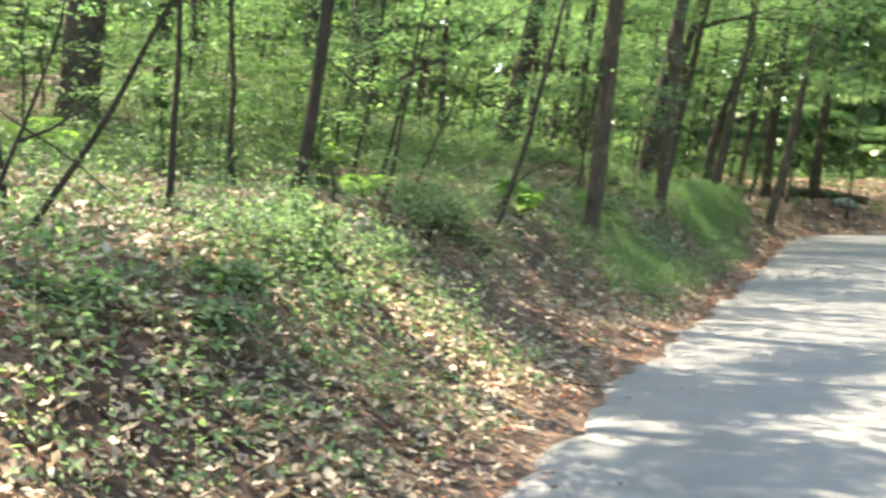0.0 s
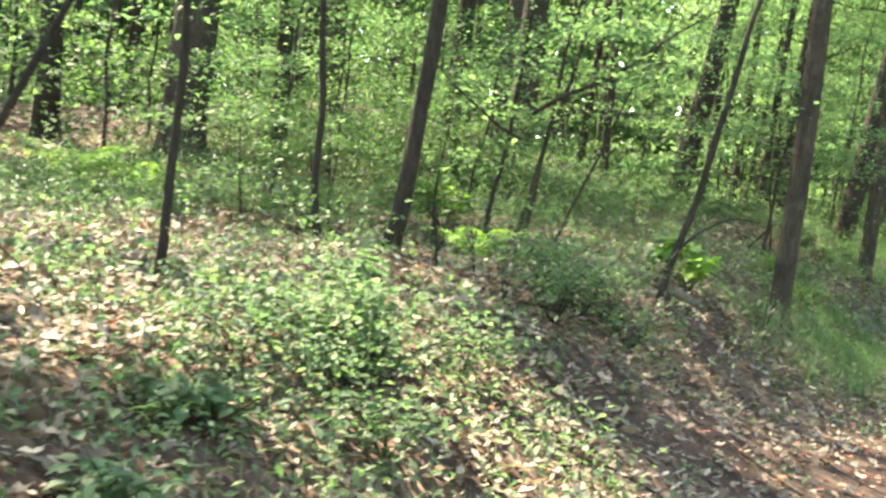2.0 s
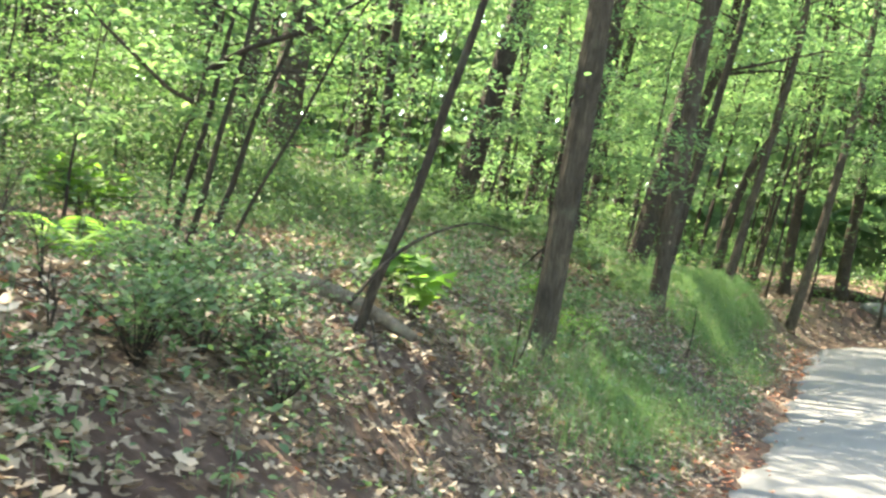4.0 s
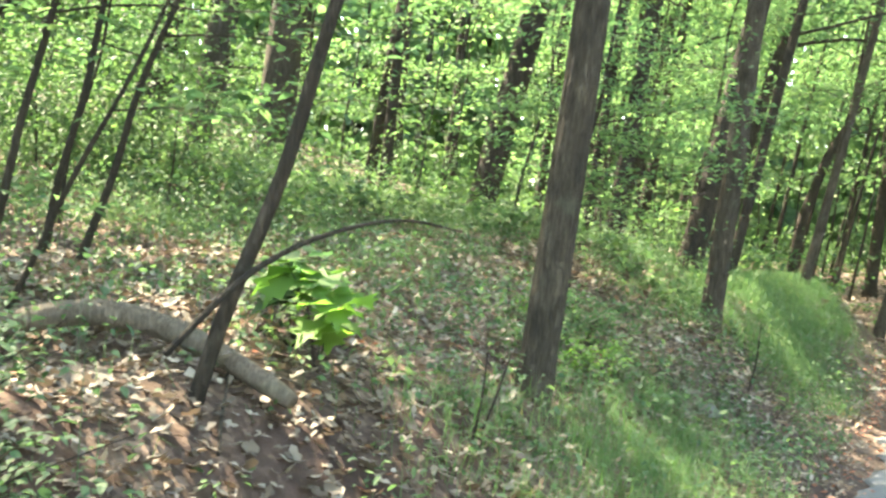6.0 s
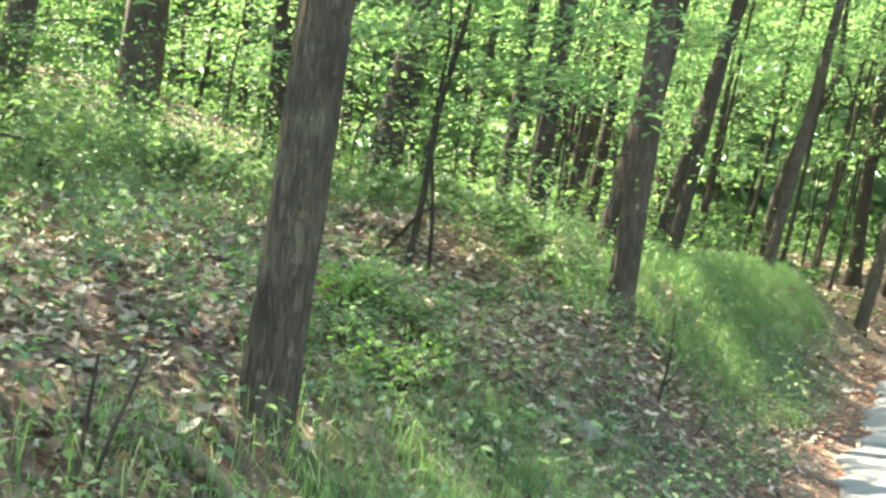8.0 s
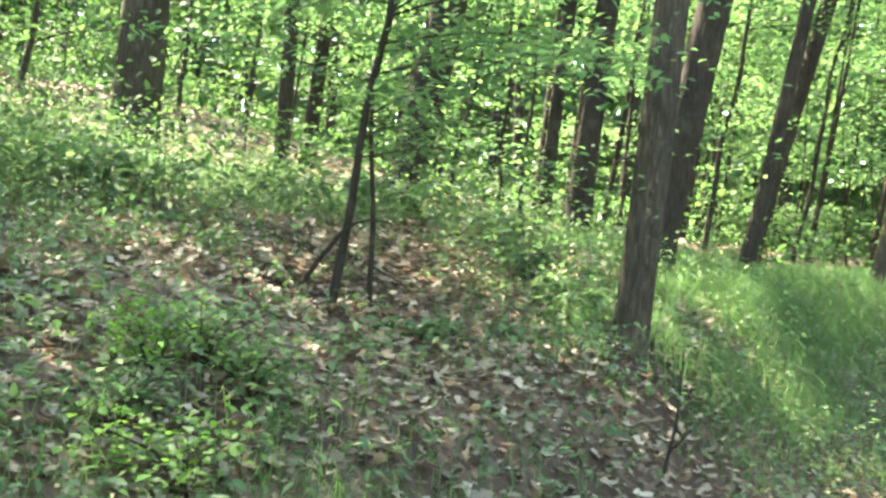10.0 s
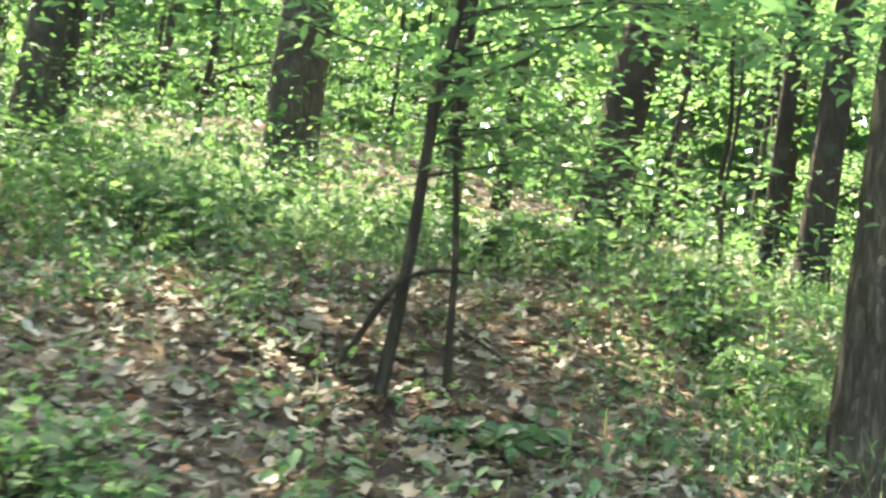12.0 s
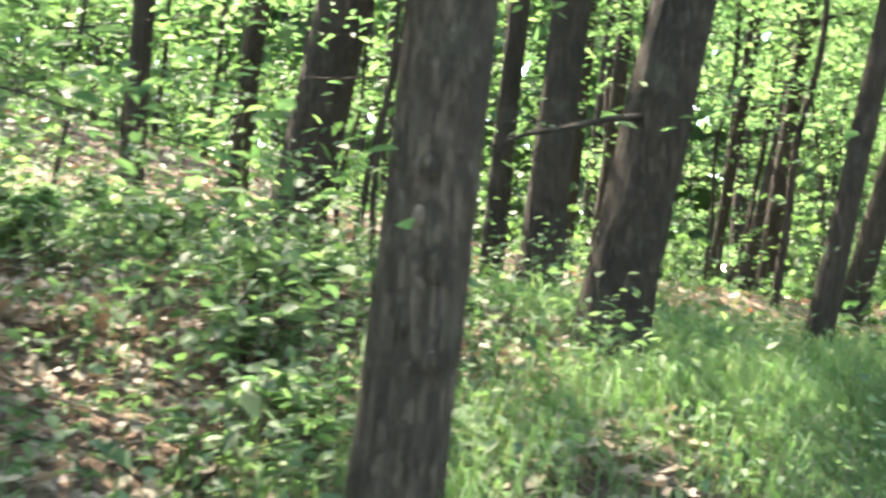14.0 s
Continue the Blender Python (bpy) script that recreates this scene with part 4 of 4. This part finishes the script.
for k in range(9):
    h = 0.72 + 0.1 * k
    spray(forked, (1.96 + 0.18 * h, 18.56 + 0.05 * h, gz(1.96, 18.56) + h), 0.5 + 1.3 * math.sin(k * 2.4), 1.25 + 0.2 * math.sin(k), 800 + k)
for k in range(5):
    h = 0.9 + 0.2 * k
    spray(wavy, (2.1 + 0.02 * h, 18.87, gz(2.1, 18.87) + h), k * 2.6 + 1.1, 1.0 + 0.2 * math.sin(k), 820 + k)
lump(scarred, (3.426, 19.352, 1.70), (0.013, 0.012, 0.022), DEADWOOD, "scar", "small pale bark scar", 3)
for k, (x, y, z) in enumerate([(3.446, 19.335, 1.79), (3.47, 19.332, 1.6), (3.462, 19.335, 1.42), (3.405, 19.332, 1.5)]):
    lump(scarred, (x, y, z), (0.014, 0.011, 0.024 + 0.008 * (k % 2)), BARK, "knot", "dark swollen bark knot", 5 + k)
sprig = np.array([(3.44, 19.32, 1.36), (3.5, 19.28, 1.4), (3.4, 19.3, 1.38), (3.36, 19.28, 1.36), (3.46, 19.27, 1.37)])
mesh_ob("sprout", *leaves(rng, np.repeat(sprig, 4, 0) + rng.normal(0, 0.03, (20, 3)), 0.06, OVAL, 0.3), BRIGHT, scarred, "tuft of small green leaves")


# leafy plants one can tell apart on the bank
def leafy_plant(x, y, height, spread_, stems, size, mat, seed, label, template=OVAL):
    r = np.random.default_rng(seed)
    root = thing("leafy_plant", on_ground(x, y), label, "plant", "leafy plants on the bank")
    at = []
    for k in range(stems):
        w, h = r.uniform(0, 6.3), height * r.uniform(0.6, 1.1)
        reach_ = spread_ * r.uniform(0.4, 1.0)
        pts = np.array([(0, 0, -0.03), (0.35 * reach_ * math.cos(w), 0.35 * reach_ * math.sin(w), h * 0.6), (reach_ * math.cos(w), reach_ * math.sin(w), h)])
        mesh_ob("stem", *tube(pts, [0.004, 0.003, 0.0015], 5), BARK_THIN, root)
        for q in np.linspace(0.35, 1, 7):
            p = pts[1] + (pts[2] - pts[1]) * (q - 0.35) / 0.65
            at += [p + r.normal(0, 0.02 if size > 0.042 else 0.055, 3) for _ in range(2 if size > 0.042 else 6)]
    mesh_ob("foliage", *leaves(r, np.array(at), size, template, 0.25), mat, root)
    return root


leafy_plant(0.85, 13.8, 0.5, 0.34, 3, 0.2, SUNLIT, 601, "upright bright yellow-green seedling beside a leaning sapling", LOBED)
leafy_plant(0.7, 14.05, 0.42, 0.4, 3, 0.17, BRIGHT, 602, "bright yellow-green seedling in dappled sun", LOBED)
leafy_plant(-1.35, 14.0, 0.62, 0.4, 12, 0.11, SUNLIT, 603, "bright yellow-green young maple shoot", LOBED)
GROWN = [(2.4, 18.5, 0.10, 0.24, 7, 0.07, COOL), (2.15, 16.9, 0.16, 0.28, 9, 0.034, BRIGHT), (1.86, 16.75, 0.2, 0.24, 9, 0.032, SUNLIT), (1.95, 16.98, 0.22, 0.28, 10, 0.036, BRIGHT),
         (-1.6, 5.4, 0.16, 0.26, 7, 0.085, COOL), (-1.1, 6.1, 0.18, 0.24, 7, 0.07, COOL), (-1.05, 6.8, 0.2, 0.28, 8, 0.075, COOL), (3.25, 19.95, 0.12, 0.2, 6, 0.06, COOL), (3.0, 19.85, 0.2, 0.26, 9, 0.06, BRIGHT),
         (2.68, 20.2, 0.24, 0.3, 9, 0.065, COOL), (2.5, 20.6, 0.3, 0.34, 9, 0.07, COOL), (2.2, 16.25, 0.2, 0.28, 9, 0.032, SUNLIT), (1.95, 16.3, 0.18, 0.26, 9, 0.032, BRIGHT),
         (-0.9, 8.5, 0.3, 0.45, 9, 0.04, BRIGHT), (-0.75, 8.1, 0.26, 0.45, 7, 0.038, COOL), (-0.95, 8.25, 0.34, 0.5, 9, 0.042, BRIGHT), (-0.5, 8.9, 0.24, 0.36, 6, 0.038, BRIGHT), (-0.6, 7.5, 0.24, 0.36, 6, 0.04, BRIGHT), (-1.2, 7.5, 0.24, 0.36, 6, 0.042, COOL), (-0.15, 10.7, 0.4, 0.42, 20, 0.04, COOL), (0.2, 11.75, 0.42, 0.5, 14, 0.034, COOL),
         (0.0, 11.2, 0.46, 0.52, 15, 0.036, COOL), (0.35, 11.4, 0.36, 0.46, 12, 0.034, COOL), (-0.3, 11.55, 0.42, 0.4, 20, 0.036, BRIGHT), (1.2, 21.3, 0.34, 0.4, 9, 0.085, COOL), (1.65, 21.7, 0.36, 0.4, 9, 0.085, BRIGHT), (0.8, 21.2, 0.32, 0.38, 9, 0.08, COOL), (1.9, 21.25, 0.28, 0.36, 8, 0.08, COOL), (1.4, 20.9, 0.26, 0.36, 8, 0.075, BRIGHT),
         (0.0, 19.9, 0.4, 0.42, 10, 0.075, BRIGHT), (-0.45, 20.2, 0.42, 0.42, 10, 0.08, COOL), (0.35, 20.25, 0.34, 0.4, 9, 0.075, COOL), (-0.8, 19.8, 0.4, 0.4, 10, 0.075, BRIGHT), (2.85, 19.5, 0.22, 0.42, 6, 0.06, COOL),
         (-0.85, 7.8, 0.22, 0.28, 9, 0.06, COOL), (-1.2, 9.3, 0.3, 0.34, 10, 0.06, BRIGHT)]
for k, (x, y, h, s, n, z, m) in enumerate(GROWN):
    leafy_plant(x, y, h, s, n, z, m, 500 + k, "leafy green seedling clump growing through dead leaves")

def fern(x, y, size, fronds, seed, label):
    """Arching fronds round one foot, each with paired narrow leaflets."""
    r = np.random.default_rng(seed)
    root = thing("fern", on_ground(x, y), label, "fern", "ferns on the slope")
    for k in range(fronds):
        w = k * 6.283 / fronds + r.uniform(-0.3, 0.3)
        q = np.linspace(0, 1, 16)
        reach_, h = size * r.uniform(0.75, 1.1), size * r.uniform(0.75, 1.0)
        rib = np.stack([reach_ * q * math.cos(w), reach_ * q * math.sin(w), h * (1.55 * q - 0.95 * q * q) - 0.02], -1)
        v, f = [], []
        side = np.array([-math.sin(w), math.cos(w), 0.0])
        ahead = np.array([math.cos(w), math.sin(w), -0.2])
        for p, t in zip(rib[3:], q[3:]):
            ln = 0.3 * size * math.sin(math.pi * min(1, 0.16 + 0.84 * t) ** 0.8) + 0.02
            for sgn in (-1, 1):
                n0 = len(v)
                v += [p, p + side * sgn * ln * 0.5 + ahead * 0.055 * size, p + side * sgn * ln + ahead * 0.05 * size - np.array([0, 0, 0.1 * ln]), p + side * sgn * ln * 0.5 - ahead * 0.01]
                f += [(n0, n0 + 1, n0 + 2), (n0, n0 + 2, n0 + 3)]
        mesh_ob("frond", *joined([(np.array(v), np.array(f)), tube(rib, np.linspace(0.004, 0.001, 16), 4)]), SUNLIT, root)
    return root


fern(-4.9, 14.1, 0.75, 9, 11, "bright yellow-green fern in a sunlit gap")
fern(-4.4, 14.4, 0.6, 8, 12, "low yellow-green fern beside a larger one")
fern(-0.85, 12.2, 0.45, 7, 13, "small bright fern behind a leaning young trunk")

# ---- things on the forest floor ----
def stick(name, label, pts, radii, mat, seg=10, category="dead wood", furrow=0.03, parts=()):
    pts = np.asarray(pts, float)
    root = thing(name, tuple(pts[0]), label, category)
    loc = pts - pts[0]
    t = np.linspace(0, len(loc) - 1, len(loc) * 5)
    fine = np.stack([np.interp(t, np.arange(len(loc)), loc[:, k]) for k in range(3)], -1)
    ker_five = np.ones(5) / 5
    soft = np.stack([np.convolve(np.pad(fine[:, k], 2, "edge"), ker_five, "valid") for k in range(3)], -1)
    mesh_ob("stem", *tube(soft, np.interp(t, np.arange(len(loc)), radii), seg, furrow, 3), mat, root)
    for q, r in parts:
        q = np.asarray(q, float) - pts[0]
        mesh_ob("branch_stub", *tube(q, r, 7), mat, root)
    return root


stick("fallen_log", "bare pale fallen branch arching over dead leaves",
      [(-1.1, 13.2, 1.0), (-0.65, 13.25, 1.04), (-0.32, 13.27, 1.09), (-0.11, 13.29, 1.15), (0.11, 13.3, 1.17), (0.34, 13.28, 1.13), (0.57, 13.2, 1.05), (0.8, 13.1, 0.95), (0.9, 13.05, 0.9)],
      [0.042, 0.048, 0.052, 0.054, 0.052, 0.05, 0.046, 0.04, 0.03], DEADWOOD, 14,
      parts=[([(0.0, 13.27, 1.08), (0.02, 13.2, 1.0), (0.06, 13.15, 0.93)], [0.02, 0.016, 0.01]), ([(-0.25, 13.27, 1.05), (-0.2, 13.15, 0.98), (-0.1, 13.08, 0.94)], [0.016, 0.012, 0.006])])
stick("fallen_branch", "grey weathered branch half sunk in grass", [(x, y, gz(x, y) + h) for x, y, h in ((1.36, 14.52, 0.02), (1.55, 14.64, 0.04), (1.7, 14.73, 0.04), (1.92, 14.7, 0.02))], [0.022, 0.03, 0.03, 0.022], DEADWOOD, 10)
stick("arching_branch", "thin bare branch arching from a leaning sapling", [(0.5, 12.6, 1.06), (0.71, 12.84, 1.36), (0.89, 13.05, 1.5), (1.06, 13.36, 1.58), (1.21, 13.67, 1.62), (1.45, 13.99, 1.58)], [0.013, 0.013, 0.011, 0.009, 0.007, 0.004], BARK_DARK, 6, "branch", 0.0)
for pts in ([(1.53, 14.16), (1.57, 14.2)], [(1.55, 14.2), (1.68, 14.3)]):
    (x0, y0), (x1, y1) = pts
    stick("dead_twig", "thin dark dead twig standing in leaf litter", [(x0, y0, gz(x0, y0) - 0.02), ((x0 + x1) / 2 + 0.01, y0, gz(x0, y0) + 0.2), (x1, y1, gz(x0, y0) + 0.4)], [0.008, 0.007, 0.004], BARK_DARK, 6, "twig", 0.0)
zt = gz(3.56, 18.5)
stick("dead_twig", "thin dark forked twig standing at the bank's foot", [(3.54, 18.5, zt - 0.03), (3.6, 18.51, zt + 0.24), (3.62, 18.52, zt + 0.58)], [0.01, 0.008, 0.004], BARK_DARK, 6, "twig", 0.0,
      parts=[([(3.57, 18.5, zt + 0.1), (3.68, 18.5, zt + 0.22)], [0.006, 0.003])])
zt = gz(3.78, 18.55)
stick("dead_twig", "short bent twig at the bank's foot", [(3.78, 18.55, zt - 0.02), (3.83, 18.56, zt + 0.06), (3.88, 18.56, zt + 0.16)], [0.006, 0.005, 0.003], BARK_DARK, 6, "twig", 0.0)
zt = gz(-2.12, 5.4)
stick("bent_sapling", "thin bent dark sapling with a forked top", [(-2.12, 5.4, zt - 0.04), (-2.16, 5.5, zt + 0.12), (-2.05, 5.54, 1.2), (-1.92, 5.57, 1.53), (-1.83, 5.59, 1.77), (-1.72, 5.62, 2.1), (-1.66, 5.62, 2.6)], [0.014, 0.014, 0.013, 0.011, 0.009, 0.006, 0.002], BARK_DARK, 7, "sapling", 0.0,
      parts=[([(-1.91, 5.57, 1.56), (-1.77, 5.59, 1.62), (-1.63, 5.61, 1.71), (-1.5, 5.6, 1.82)], [0.008, 0.007, 0.005, 0.002]), ([(-2.04, 5.54, 1.2), (-1.97, 5.53, 1.28), (-1.93, 5.52, 1.34)], [0.007, 0.005, 0.002])])
zt = gz(2.0, 18.5)
stick("leaning_branch", "bare dark branch propped against a forked sapling", [(1.74, 18.72, zt + 0.06), (1.86, 18.62, zt + 0.2), (1.98, 18.55, zt + 0.33), (2.06, 18.53, zt + 0.42), (2.15, 18.62, zt + 0.45), (2.24, 18.72, zt + 0.44)], [0.011, 0.012, 0.012, 0.01, 0.006, 0.003], BARK_DARK, 7, "branch", 0.0)
stick("dead_branch", "drooping thin dead branch beside saplings", [(-2.75, 7.05, 1.95), (-2.45, 7.0, 1.72), (-2.1, 6.95, 1.52), (-1.75, 6.95, 1.22)], [0.008, 0.008, 0.006, 0.004], BARK_THIN, 6, "branch", 0.0)
stick("fallen_log", "dark fallen log beyond the road bend", [(10.6, 38.6, gz(10.6, 38.6) + 0.12), (11.6, 38.2, gz(11.6, 38.2) + 0.14), (12.9, 37.6, gz(12.9, 37.6) + 0.1)], [0.15, 0.16, 0.13], BARK_DARK, 12)


def stone(x, y, r, seed, label):
    bm = bmesh.new()
    bmesh.ops.create_icosphere(bm, subdivisions=3, radius=r)
    for v in bm.verts:
        v.co *= 1 + 0.28 * noise.noise(v.co * (1.6 / r) + Vector((seed, 0, 0))) + 0.1 * noise.noise(v.co * (5 / r))
        v.co.z *= 0.6
    me = bpy.data.meshes.new("stone")
    bm.to_mesh(me)
    bm.free()
    me.materials.append(STONE)
    me.polygons.foreach_set("use_smooth", np.ones(len(me.polygons), bool))
    ob = new("stone", me)
    ob.location = on_ground(x, y, r * 0.12)
    ob.rotation_euler = (0, 0, seed)
    return tagged(ob, label, "stone")


stone(3.03, 17.2, 0.105, 1.0, "grey-green mossy stone half buried in the bank")
stone(11.9, 37.3, 0.4, 2.0, "pale boulder beside the road bend")

def bare_shrub(x, y, height, stems, seed, label):
    """Thin leafless stems that fork from one foot."""
    r = np.random.default_rng(seed)
    root = thing("bare_shrub", on_ground(x, y), label, "shrub")
    for k in range(stems):
        w, h = r.uniform(0, 6.3), height * r.uniform(0.6, 1.1)
        out = 0.3 * h * r.uniform(0.3, 1.0)
        top = np.array([out * math.cos(w), out * math.sin(w), h])
        fork = top * np.array([0.4, 0.4, 0.55]) + r.normal(0, 0.01, 3)
        stem = mesh_ob("stem", *tube([(0, 0, -0.03), tuple(fork * 0.5), tuple(fork), tuple(top)], [0.006, 0.005, 0.004, 0.0015], 5), BARK_DARK, root)
        for _ in range(2):
            tip = fork + np.array([r.normal(0, 0.12), r.normal(0, 0.12), h * r.uniform(0.15, 0.4)])
            mesh_ob("twig", *tube([tuple(fork), tuple((fork + tip) / 2 + r.normal(0, 0.01, 3)), tuple(tip)], [0.003, 0.0025, 0.001], 4), BARK_DARK, stem)
    return root


bare_shrub(-1.0, 11.35, 0.5, 5, 1, "dark leafless shrub stems in rust-red litter")
bare_shrub(-0.72, 11.25, 0.42, 4, 2, "small twiggy leafless shrub in sunlit litter")
bare_shrub(-0.45, 10.55, 0.35, 3, 3, "thin leafless stems beside a leafy clump")

# twigs lying about
for k in range(70):
    x, y = rng.uniform(-4, 3), rng.uniform(4, 23)
    if from_edge(x, y) < 0.2:
        continue
    w, ln = rng.uniform(0, 6.3), rng.uniform(0.2, 0.7)
    pts = [(x + ln * q * math.cos(w) + rng.normal(0, 0.01), y + ln * q * math.sin(w)) for q in (0, 0.35, 0.7, 1)]
    stick("fallen_twig", "thin brown fallen twig lying on dead leaves", [(a_, b_, gz(a_, b_) + 0.03) for a_, b_ in pts], [0.007, 0.007, 0.005, 0.003], DEADWOOD if k % 2 else BARK_DARK, 5, "twig", 0.0)["group"] = "twigs on the ground"
